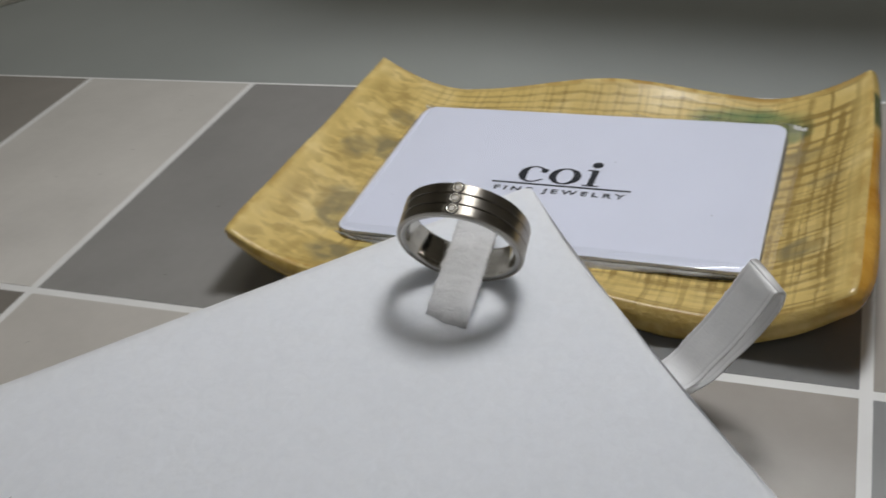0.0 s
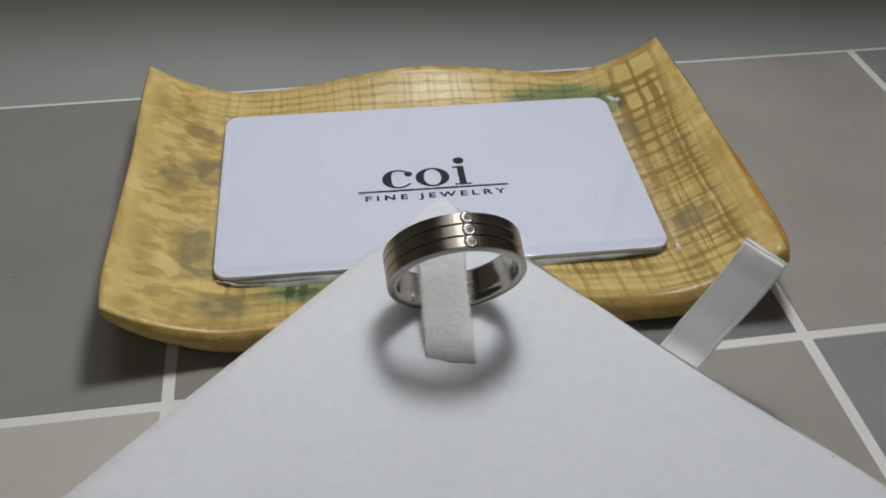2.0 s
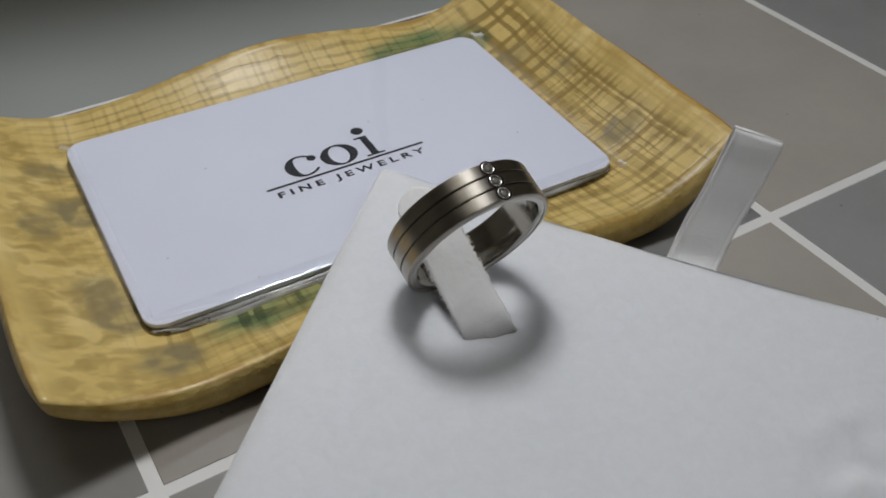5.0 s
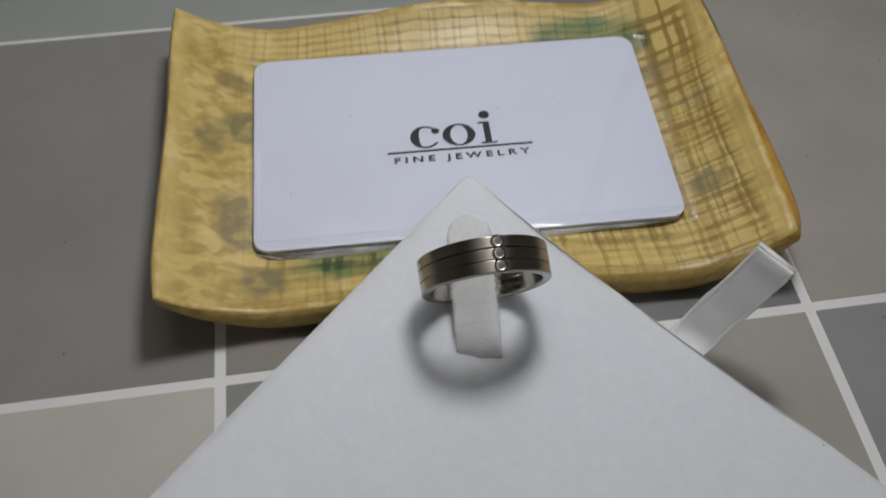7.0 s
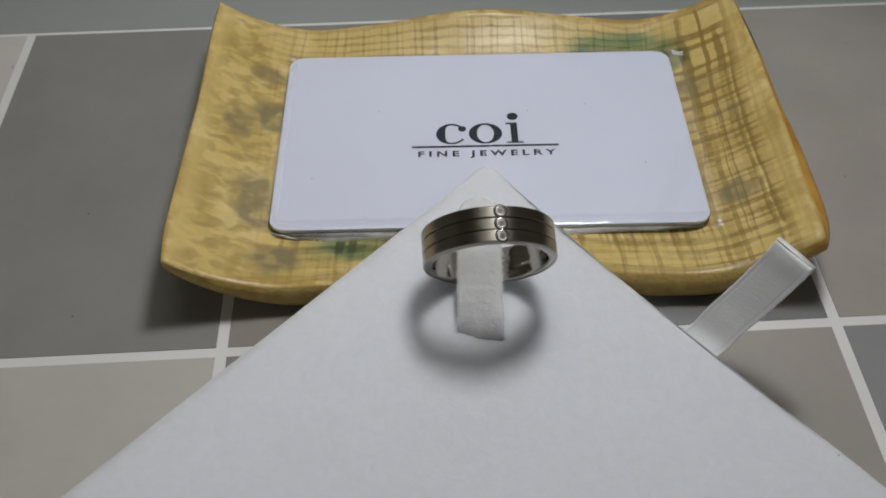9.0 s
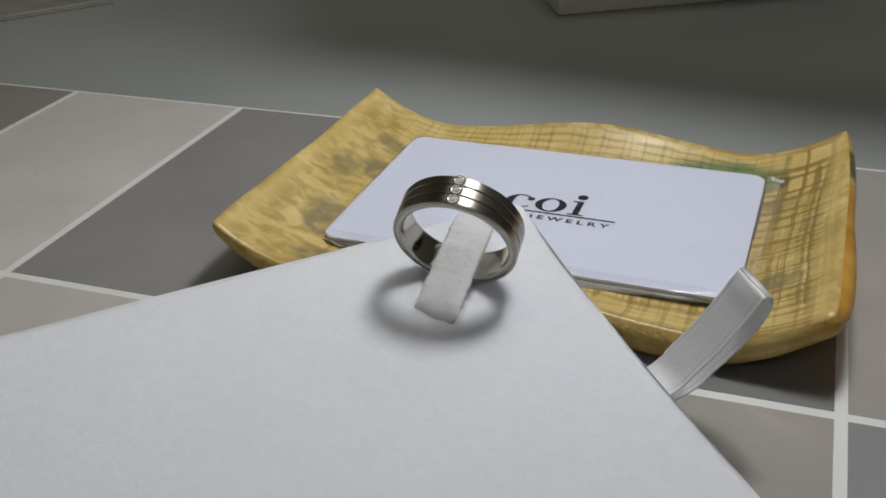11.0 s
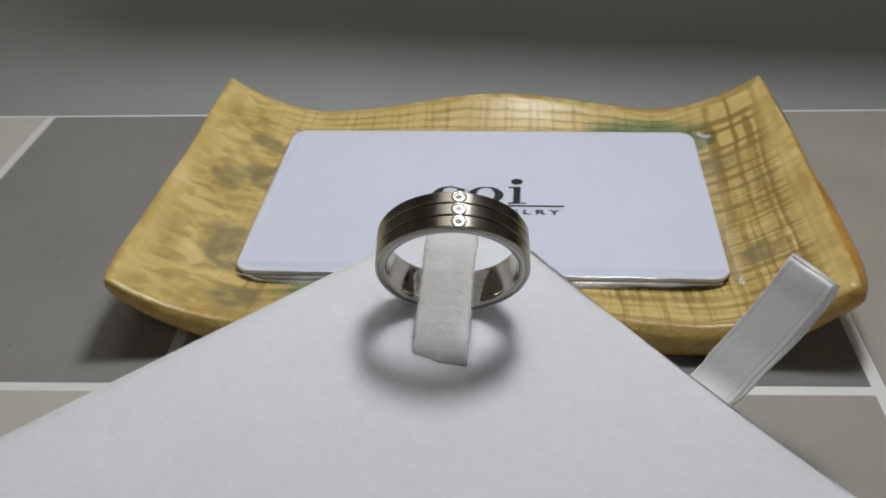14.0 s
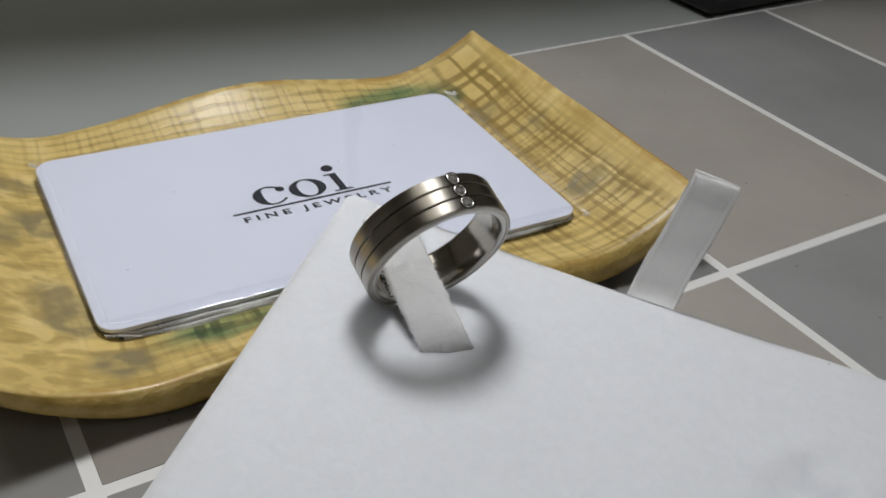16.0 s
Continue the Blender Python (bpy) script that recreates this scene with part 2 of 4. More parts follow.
def clear_film(name, gloss=0.09, haze=0.0):
    m = bpy.data.materials.new(name)
    m.use_nodes = True
    t = m.node_tree
    t.nodes.clear()
    out, clear, shine = t.nodes.new("ShaderNodeOutputMaterial"), t.nodes.new("ShaderNodeBsdfTransparent"), t.nodes.new("ShaderNodeBsdfGlossy")
    clear.inputs[0].default_value = (0.96, 0.965, 0.97, 1)
    shine.inputs["Roughness"].default_value = gloss
    v = coords(t)
    bp = add(t, "ShaderNodeBump", Strength=0.12, Distance=0.0006)
    t.links.new(noise_tex(t, v, 0.9, 2), bp.inputs["Height"])
    t.links.new(bp.outputs[0], shine.inputs["Normal"])
    fr = add(t, "ShaderNodeFresnel", IOR=1.45)
    mx = t.nodes.new("ShaderNodeMixShader")
    t.links.new(fr.outputs[0], mx.inputs[0])
    t.links.new(clear.outputs[0], mx.inputs[1])
    t.links.new(shine.outputs[0], mx.inputs[2])
    last = mx.outputs[0]
    if haze:
        cloud = t.nodes.new("ShaderNodeBsdfDiffuse")
        cloud.inputs[0].default_value = (0.95, 0.95, 0.95, 1)
        haze_mix = ramp(t, noise_tex(t, v, 1.1, 4, 0.6, 0.5), [(0.30, grey(haze * (0.3 if haze < 0.6 else 0.85))), (0.72, grey(haze))])
        m2 = t.nodes.new("ShaderNodeMixShader")
        t.links.new(haze_mix, m2.inputs[0])
        t.links.new(last, m2.inputs[1])
        t.links.new(cloud.outputs[0], m2.inputs[2])
        last = m2.outputs[0]
    t.links.new(last, out.inputs[0])
    return m


def paper_material(name, colour, nap=0.4, mottle=0.92):
    """Matt fibrous white paper with a nap and a few dark flecks."""
    m, t, b = nodes_of(name)
    v = coords(t)
    fine, fibre, big = noise_tex(t, v, 16, 6, 0.7), noise_tex(t, v, 4.5, 4, 0.65, 0.8), noise_tex(t, v, 0.5, 3)
    c = ramp(t, big, [(0.3, tuple(k * 0.95 for k in colour)), (0.7, colour)])
    c = mix(t, 0.5, c, ramp(t, fibre, [(0.35, tuple(k * mottle for k in colour)), (0.65, colour)]))
    c = mix(t, 0.25, c, ramp(t, fine, [(0.3, tuple(k * 0.91 for k in colour)), (0.7, colour)]))
    cell = add(t, "ShaderNodeTexVoronoi", Scale=0.55)
    cell.voronoi_dimensions = "2D"
    t.links.new(v, cell.inputs["Vector"])
    dot = ramp(t, cell.outputs["Distance"], [(0.006, grey(1)), (0.011, grey(0))])
    chance = t.nodes.new("ShaderNodeSeparateColor")
    t.links.new(cell.outputs["Color"], chance.inputs[0])
    some = ramp(t, chance.outputs[0], [(0.80, grey(0)), (0.82, grey(0.6))])
    c = mix(t, mix(t, 1.0, dot, some, "MULTIPLY"), c, (0.10, 0.09, 0.08))
    t.links.new(c, b.inputs["Base Color"])
    b.inputs["Roughness"].default_value, b.inputs["Specular IOR Level"].default_value = 0.9, 0.15
    b.inputs["Subsurface Weight"].default_value, b.inputs["Subsurface Scale"].default_value = 0.8, 0.0055
    b.inputs["Subsurface Radius"].default_value = (1.0, 1.0, 1.0)
    bump(t, b, mix(t, 0.75, fine, fibre), nap, 0.0004)
    return m


def satin_material():
    """Bright white satin: fine threads across, a stitched seam line along each edge."""
    m, t, b = nodes_of("white_satin")
    uv = t.nodes.new("ShaderNodeTexCoord").outputs["UV"]

    def stretched(x, y):
        mp = t.nodes.new("ShaderNodeMapping")
        mp.inputs["Scale"].default_value = (x, y, 1)
        t.links.new(uv, mp.inputs["Vector"])
        return mp.outputs[0]

    threads, soft = noise_tex(t, stretched(6, 55), 1.0, 3), noise_tex(t, stretched(5, 7), 1.0, 3)
    split = t.nodes.new("ShaderNodeSeparateXYZ")
    t.links.new(uv, split.inputs[0])
    seam = ramp(t, split.outputs[0], [(0.0, grey(0.35)), (0.05, grey(0)), (0.09, grey(0)), (0.115, grey(0.28)), (0.14, grey(0)), (0.86, grey(0)), (0.885, grey(0.28)), (0.91, grey(0)), (0.95, grey(0)), (1.0, grey(0.35))])
    c = mix(t, mix(t, 1.0, seam, ramp(t, threads, [(0.35, grey(0.2)), (0.6, grey(0.8))]), "MULTIPLY"), ramp(t, soft, [(0.3, (0.96, 0.96, 0.965)), (0.65, (0.99, 0.99, 0.99))]), (0.70, 0.70, 0.71))
    t.links.new(c, b.inputs["Base Color"])
    b.inputs["Roughness"].default_value, b.inputs["Specular IOR Level"].default_value = 0.4, 0.9
    b.inputs["Sheen Weight"].default_value, b.inputs["Sheen Roughness"].default_value = 1.0, 0.35
    bump(t, b, mix(t, 0.08, mix(t, 0.2, threads, soft), seam), 0.5, 0.00015)
    thin = t.nodes.new("ShaderNodeBsdfTranslucent")
    t.links.new(c, thin.inputs[0])
    mx = t.nodes.new("ShaderNodeMixShader")
    mx.inputs[0].default_value = 0.08
    t.links.new(b.outputs[0], mx.inputs[1])
    t.links.new(thin.outputs[0], mx.inputs[2])
    sheer, open_weave = t.nodes.new("ShaderNodeMixShader"), t.nodes.new("ShaderNodeBsdfTransparent")
    sheer.inputs[0].default_value = 0.03
    t.links.new(mx.outputs[0], sheer.inputs[1])
    t.links.new(open_weave.outputs[0], sheer.inputs[2])
    t.links.new(sheer.outputs[0], t.nodes["Material Output"].inputs[0])
    return m


GLAZE, RIM = glaze_material(), rim_material()
PAPER = paper_material("white_felt_paper", (0.787, 0.813, 0.86), 0.22, 0.90)
TABPAPER = paper_material("white_rough_paper", (0.985, 0.985, 0.99), 1.0, 0.88)
CARD = surface("white_plastic_card", (0.65, 0.67, 0.755), 0.3, 0.01, 0.5, 8, 0.0, specks=0.9)
SHADECARD = surface("shaded_plastic_card", (0.12, 0.12, 0.118), 0.3, 0.05, 0.5, 8, 0.02)
INK = surface("charcoal_ink", (0.022, 0.026, 0.034), 0.4, 0.05, 1.0, 8, 0.02)
STEEL = brushed_material("brushed_white_metal", (0.39, 0.362, 0.318), 0.30, (70, 0.7, 0.7), 0.75)
POLISH = brushed_material("polished_white_metal", (0.47, 0.45, 0.41), 0.12, (20, 1, 1))
BEZEL = brushed_material("bright_bezel_metal", (0.88, 0.87, 0.84), 0.22, (20, 1, 1))
GROOVE = surface("groove_shade", (0.06, 0.055, 0.05), 0.4, 0.1, metal=1.0)
STONE, _t, _b = nodes_of("clear_stone")
_b.inputs["Base Color"].default_value, _b.inputs["Roughness"].default_value = (0.30, 0.295, 0.29, 1), 0.05
_b.inputs["Transmission Weight"].default_value, _b.inputs["IOR"].default_value = 0.3, 2.2
SATIN = satin_material()
FILM = clear_film("clear_film", 0.035)
# white haze on the folds and tabs stands for glints on clear film
GLINTFILM = clear_film("film_glint", 0.10, 0.5)
HAZE = clear_film("hazy_film", 0.08, 0.13)
CRUMPLE = clear_film("crumpled_film_glint", 0.14, 0.7)
SIDEFILM = clear_film("thin_film_edge", 0.05, 0.16)
DESK = surface("grey_desk_laminate", (0.327, 0.348, 0.334), 0.42, 0.05, 0.12, 7, 0.03, rv=0.02)
JOINT = surface("white_joint_vinyl", (0.74, 0.74, 0.73), 0.5, 0.03, 0.5, 10, 0.05)
WALL = surface("plain_wall_paint", (0.74, 0.72, 0.67), 0.8, 0.04, 0.02, 0.8)
FLOORING = surface("dull_floor", (0.20, 0.17, 0.14), 0.5, 0.1, 0.02, 0.5)
BLACK = surface("black_plastic", (0.012, 0.012, 0.013), 0.35, 0.1, 0.5, 9, 0.1)
FLAPWHITE = surface("pale_flap", (0.84, 0.84, 0.82), 0.7, 0.04, 0.2, 4, 0.05)
BOXWHITE = surface("white_card_box", (0.80, 0.76, 0.68), 0.6, 0.04, 0.4, 8, 0.08)
BOXDARK = surface("gap_shade", (0.05, 0.047, 0.043), 0.7, 0.1)
POUCH = surface("cloudy_plastic_pouch", (0.275, 0.27, 0.23), 0.4, 0.16, 0.22, 1.2, 0.2, 0.001)
PRINT = surface("faded_print", (0.23, 0.22, 0.19), 0.5, 0.2, 1.0)

# ---- mesh helpers, all in centimetres ----


def part(name, bm, material, parent=None, label="", smooth=False, pose_m=None):
    """Link a bmesh, given in centimetres, as one mesh object."""
    me = bpy.data.meshes.new(name)
    for v in bm.verts:
        v.co *= CM
    bmesh.ops.recalc_face_normals(bm, faces=bm.faces)
    bm.to_mesh(me)
    bm.free()
    for mat in material if isinstance(material, (list, tuple)) else (material,):
        me.materials.append(mat)
    if smooth:
        me.shade_smooth()
    ob = new(name, me)
    if pose_m is not None:
        ob.matrix_basis = pose_m
    if parent is not None:
        ob.parent = parent
    return tagged(ob, label)


def cmpose(x, y, z, rx=0, ry=0, rz=0):
    return pose(x * CM, y * CM, z * CM, rx, ry, rz)


def empty(name, m=None):
    ob = new(name)
    ob.empty_display_size = 0.01
    if m is not None:
        ob.matrix_basis = m
    return ob


def block(x0, x1, y0, y1, z0, z1, bevel=0.0, seg=2, bm=None):
    bm = bm or bmesh.new()
    made = bmesh.ops.create_cube(bm, size=1)["verts"]
    for v in made:
        v.co = Vector(((x0 + x1) / 2 + v.co.x * (x1 - x0), (y0 + y1) / 2 + v.co.y * (y1 - y0), (z0 + z1) / 2 + v.co.z * (z1 - z0)))
    if bevel:
        edges = list({e for v in made for e in v.link_edges})
        bmesh.ops.bevel(bm, geom=edges, offset=bevel, segments=seg, affect="EDGES", profile=0.5)
    return bm


def rounded_rect(w, h, r, n=6):
    pts = []
    for cx, cy, a0 in ((w / 2 - r, h / 2 - r, 0), (-w / 2 + r, h / 2 - r, 90), (-w / 2 + r, -h / 2 + r, 180), (w / 2 - r, -h / 2 + r, 270)):
        for i in range(n + 1):
            a = radians(a0 + 90 * i / n)
            pts.append((cx + r * math.cos(a), cy + r * math.sin(a)))
    return pts


def slab(outline, z0, z1, edge=0.0):
    """A plate over a closed outline, its edges eased by edge."""
    bm = bmesh.new()
    n = len(outline)
    mx, my = sum(p[0] for p in outline) / n, sum(p[1] for p in outline) / n

    def loop(z, inset):
        out = []
        for x, y in outline:
            d = math.hypot(x - mx, y - my)
            k = (d - inset) / d
            out.append(bm.verts.new((mx + (x - mx) * k, my + (y - my) * k, z)))
        return out

    levels = [(z0, edge), (z0 + edge, 0), (z1 - edge, 0), (z1, edge)] if edge else [(z0, 0), (z1, 0)]
    loops = [loop(z, i) for z, i in levels]
    for a, b in zip(loops, loops[1:]):
        for i in range(n):
            bm.faces.new((a[i], a[(i + 1) % n], b[(i + 1) % n], b[i]))
    bm.faces.new(loops[0][::-1])
    bm.faces.new(loops[-1])
    return bm


def ease(x):
    x = min(1.0, max(0.0, x))
    return x * x * (3 - 2 * x)


# ---- the room, plain and closed ----
def wall(name, x0, x1, y0, y1, z0, z1, material):
    tagged(part(name, block(x0, x1, y0, y1, z0, z1), material), "", "wall" if "wall" in name else name, kind="structure")


wall("wall_north", -170, 190, 200, 210, -75, 185, WALL)
wall("wall_south", -170, 190, -220, -210, -75, 185, WALL)
wall("wall_west", -180, -170, -220, 210, -75, 185, WALL)
wall("wall_east", 190, 200, -220, 210, -75, 185, WALL)
wall("floor", -180, 200, -220, 210, -85, -75, FLOORING)
wall("ceiling", -180, 200, -220, 210, 185, 195, WALL)

# ---- the desk ----
desk = empty("desk", cmpose(0, 0, 0))
tagged(desk, "grey laminate desk with a smooth top", "desk")
part("desktop", block(-60, 80, -35, 70, -2.6, -0.14, 0.2), DESK, desk)
for lx in (-56, 72):
    for ly in (-31, 62):
        part("leg", block(lx, lx + 4, ly, ly + 4, -75, -2.6, 0.2), BLACK, desk)

# ---- the tiled desk mat ----
XS = (-17.5, -11.82, -5.78, 0.0, 5.64, 11.27, 17.07, 22.57, 28.2)
YS = (-20.1, -10.05, 0.0, 10.06)
SKEW = 0.0075
SHADES = {
    "dark_taupe": (0.202, 0.187, 0.165), "light_warm": (0.536, 0.511, 0.472), "cool_grey": (0.276, 0.270, 0.260), "beige_grey": (0.383, 0.357, 0.326), "steel_grey": (0.290, 0.293, 0.294),
    "mist_grey": (0.604, 0.584, 0.548), "umber_grey": (0.278, 0.261, 0.236), "warm_grey": (0.305, 0.282, 0.255), "slate": (0.228, 0.231, 0.234), "pale_grey": (0.386, 0.372, 0.354),
}
TILE = {k: surface("vinyl_" + k, c, 0.12, 0.05, 0.35, 5, 0.02, 0.0001, specular=0.55, rv=0.02, specks=0.7) for k, c in SHADES.items()}
PLAN = (
    ("slate", "light_warm", "dark_taupe", "warm_grey", "cool_grey", "light_warm", "slate", "dark_taupe"),
    ("light_warm", "dark_taupe", "light_warm", "cool_grey", "beige_grey", "steel_grey", "light_warm", "cool_grey"),
    ("umber_grey", "mist_grey", "cool_grey", "warm_grey", "slate", "beige_grey", "steel_grey", "pale_grey"),
)
mat = empty("desk_mat", cmpose(0, 0, 0))
tagged(mat, "vinyl desk mat printed with grey and beige tiles and white joints", "desk mat")
part("mat_backing", block(XS[0] - 0.12, XS[-1] + 0.12, YS[0] - 0.12, YS[-1] + 0.10, -0.14, -0.012, 0.02, 1), JOINT, mat)
for j, row in enumerate(PLAN):
    for i, shade in enumerate(row):
        g = 0.105
        tile = block(XS[i] + g, XS[i + 1] - g, YS[j] + g, YS[j + 1] - (g if j < 2 else 0.03), -0.03, 0.0, 0.006, 1)
        for v in tile.verts:
            if YS[0] + 1 < v.co.y < YS[3] - 1:
                v.co.y += SKEW * v.co.x
        part("tile", tile, TILE[shade], mat)

# ---- the ceramic dish ----
DISH = cmpose(5.08, 4.86, 0.0, 0, 0, -1.5)
DW, DD = 5.95, 4.05
LOWX_L, LOWX_R, LOWY = 0.0, 0.45, 0.3


def dish_top(u, v):
    end = max(0.0, (abs(u) - 0.60) / 0.40)
    e = min(1.0, end ** 1.9)
    hump = 0.47 * math.exp(-((u - 0.04) / 0.42) ** 2) + 0.19
    if v < 0:
        hump = 0.56 * math.exp(-(u / 0.34) ** 2) + 0.20
    side = max(0.0, (abs(v) - 0.55) / 0.45)
    f = side ** 2.0
    wob = 0.012 * math.sin(7 * u + 2 * v) + 0.010 * math.sin(9 * v - 3 * u)
    return 0.37 + (1.01 + (0.09 if u > 0 else 0.05) * max(0.0, v) ** 5) * e + (1 - e) * hump * f + wob * (0.3 + e)


def dish_plan(u, v):
    near = 1.0 if v < 0 else 0.0
    x = (DW + (0.04 if u > 0 else 0.0)) * u * (1 - 0.012 * abs(v) ** 6) + 0.04 * math.sin(3 * v + 1)
    if u > 0:
        x += 0.10 * near * abs(v) ** 2 * u ** 4
    y = DD * v * (1 - (0.020 if v < 0 else 0.006) * abs(u) ** 6 - (0.034 * (1 - u ** 4) + (0.008 * abs(u) ** 14 if u < 0 else 0.050 * u ** 6)) * near) + 0.05 * math.sin(2.3 * u)
    return x, y


def build_dish():
    nu, nv = 96, 64
    bm = bmesh.new()
    top, low = {}, {}
    for i in range(nu + 1):
        for j in range(nv + 1):
            u, v = -1 + 2 * i / nu, -1 + 2 * j / nv
            x, y = dish_plan(u, v)
            z = dish_top(u, v)
            top[i, j] = bm.verts.new((x, y, z))
            h = 0.02
            sx = (dish_top(min(1, u + h), v) - dish_top(max(-1, u - h), v)) / ((min(1, u + h) - max(-1, u - h)) * DW)
            sy = (dish_top(u, min(1, v + h)) - dish_top(u, max(-1, v - h))) / ((min(1, v + h) - max(-1, v - h)) * DD)
            nrm = Vector((-sx, -sy, 1)).normalized() * -(0.37 + 0.15 * max(0.0, (abs(u) - 0.8) / 0.2) ** 2)
            # the underside keeps close below the rim at one end and along the near side
            fx, fy = (LOWX_L if u < 0 else LOWX_R), (LOWY if v < 0 else 1.0)
            lx, ly = x + nrm.x * fx, y + nrm.y * fy
            lx *= 1 - 0.040 * abs(v) ** 10 * (v < 0)
            ly *= 1 - 0.045 * abs(u) ** 10 * (v < 0)
            low[i, j] = bm.verts.new((lx, ly, max(0.0, z + nrm.z - (0.16 + 0.15 * ease((u - 0.3) / 0.35) * (1 - ease((u - 0.86) / 0.14))) * max(0.0, -v) ** 4)))
    for i in range(nu):
        for j in range(nv):
            bm.faces.new((top[i, j], top[i + 1, j], top[i + 1, j + 1], top[i, j + 1]))
            bm.faces.new((low[i, j], low[i, j + 1], low[i + 1, j + 1], low[i + 1, j])).material_index = 1
    ring = [(i, 0) for i in range(nu)] + [(nu, j) for j in range(nv)] + [(i, nv) for i in range(nu, 0, -1)] + [(0, j) for j in range(nv, 0, -1)]
    loops = [[top[k] for k in ring]]
    for f, out in ((0.06, 0.018), (0.2, 0.06), (0.45, 0.09), (0.75, 0.075)):
        row = []
        for k in ring:
            a, b = top[k].co, low[k].co
            p = a.lerp(b, f)
            u, v = -1 + 2 * k[0] / nu, -1 + 2 * k[1] / nv
            n = Vector((math.copysign(abs(u) ** 9, u), math.copysign(abs(v) ** 9, v), 0.0)).normalized()
            swell = 1.2
            if u > 0:
                swell += 1.6 * max(0.0, n.x) ** 2 * math.exp(-((v + 0.85) / 0.7) ** 4) + 0.9 * max(0.0, -n.y) ** 2 * ease((u - 0.2) / 0.5)
            row.append(bm.verts.new(p + n * out * swell))
        loops.append(row)
    loops.append([low[k] for k in ring])
    n = len(ring)
    for li, (a, b) in enumerate(zip(loops, loops[1:])):
        for i in range(n):
            fc = bm.faces.new((a[i], b[i], b[(i + 1) % n], a[(i + 1) % n]))
            fc.material_index = 0 if li == 0 else 1
    return part("ceramic_dish", bm, (GLAZE, RIM), None, "ochre glazed ceramic dish with upturned ends and woven texture", True, DISH)


tagged(build_dish(), category="dish")

# ---- the card stack in its clear sleeve ----
CARD_M = cmpose(5.13, 4.94, 0.40, 1.3, 0, -1.6)
CW, CD, CT = 8.62, 5.32, 0.074


def offset_m(m, x, y, z, rz=0.0):
    return m @ cmpose(x, y, z, 0, 0, rz)


def flat_shape(outline, z0=0.0, z1=0.004, holes=()):
    """A thin inked shape; each hole is an outline of as many points as the outer one."""
    bm = bmesh.new()
    n = len(outline)
    if not holes:
        lo = [bm.verts.new((x, y, z0)) for x, y in outline]
        hi = [bm.verts.new((x, y, z1)) for x, y in outline]
        bm.faces.new(hi)
        for i in range(n):
            bm.faces.new((lo[i], lo[(i + 1) % n], hi[(i + 1) % n], hi[i]))
        return bm
    hi = [bm.verts.new((x, y, z1)) for x, y in outline]
    inn = [bm.verts.new((x, y, z1)) for x, y in holes[0]]
    for i in range(n):
        bm.faces.new((hi[i], hi[(i + 1) % n], inn[(i + 1) % n], inn[i]))
    return bm


def oval(cx, cy, a, b, n=48, lean=0.0):
    return [(cx + a * math.cos(2 * math.pi * i / n) + lean * b * math.sin(2 * math.pi * i / n), cy + b * math.sin(2 * math.pi * i / n)) for i in range(n)]


def text_part(words, size, x, y, z, parent, spacing=1.0, width=None):
    cu = bpy.data.curves.new("words", "FONT")
    cu.body, cu.size, cu.space_character, cu.offset = words, size, spacing, size * 0.03
    cu.align_x, cu.align_y, cu.extrude = "CENTER", "BOTTOM_BASELINE", 0.001
    tmp = new("words_curve", cu)
    me = bpy.data.meshes.new_from_object(tmp.evaluated_get(bpy.context.evaluated_depsgraph_get()))
    bpy.data.objects.remove(tmp)
    xs = [v.co.x for v in me.vertices]
    k = width / (max(xs) - min(xs)) if width else 1.0
    mid = (max(xs) + min(xs)) / 2
    for v in me.vertices:
        v.co = Vector(((x + (v.co.x - mid) * k) * CM, (y + v.co.y) * CM, (z + v.co.z) * CM))
    me.materials.clear()
    me.materials.append(INK)
    ob = new("lettering", me)
    ob.parent = parent
    return ob


def card(m, material=None):
    ob = part("card", slab(rounded_rect(CW, CD, 0.32), 0, CT, 0.012), material or CARD, None, "", False, m)
    return ob


GAP = 0.026
# the lower cards are coloured dark: the stack's shade is put into them
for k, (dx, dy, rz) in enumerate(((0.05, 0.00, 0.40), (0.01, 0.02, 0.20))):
    low_card = card(offset_m(CARD_M, dx, dy, k * (CT + GAP), rz), SHADECARD)
    tagged(low_card, "plastic card under a white one, coloured dark for its shade", "card", "stacked cards")
TOPZ = 2 * (CT + GAP)
top_card = card(offset_m(CARD_M, 0, 0, TOPZ))
tagged(top_card, "white plastic card printed with dark jewelry lettering", "card", "stacked cards")
z = CT + 0.001
part("printed_rule", block(-1.53, 1.54, -0.422, -0.368, z, z + 0.003), INK, top_card)
text_part("FINE JEWELRY", 0.225, 0.03, -0.685, z, top_card, 1.55, 2.86)
# the mark above the rule: an open ring, a ring, and a post with a dot, as plain shapes


def open_ring(cx, cy, a, b, gap=34):
    n = 40
    outer, inner = [], []
    for i in range(n + 1):
        s = i / n
        ang = radians(gap + (360 - 2 * gap) * s)
        w = 0.04 + 0.15 * math.sin(math.pi * s) ** 1.5
        outer.append((cx + a * math.cos(ang), cy + b * math.sin(ang)))
        inner.append((cx + (a - w) * math.cos(ang), cy + (b - 0.045) * math.sin(ang)))
    bm = bmesh.new()
    o, q = [bm.verts.new((*p, z + 0.003)) for p in outer], [bm.verts.new((*p, z + 0.003)) for p in inner]
    for i in range(n):
        bm.faces.new((o[i], o[i + 1], q[i + 1], q[i]))
    bmesh.ops.create_circle(bm, cap_ends=True, radius=0.085, segments=20, matrix=Matrix.Translation((cx + a * 0.72, cy + b * 0.48, z + 0.0045)))
    return bm


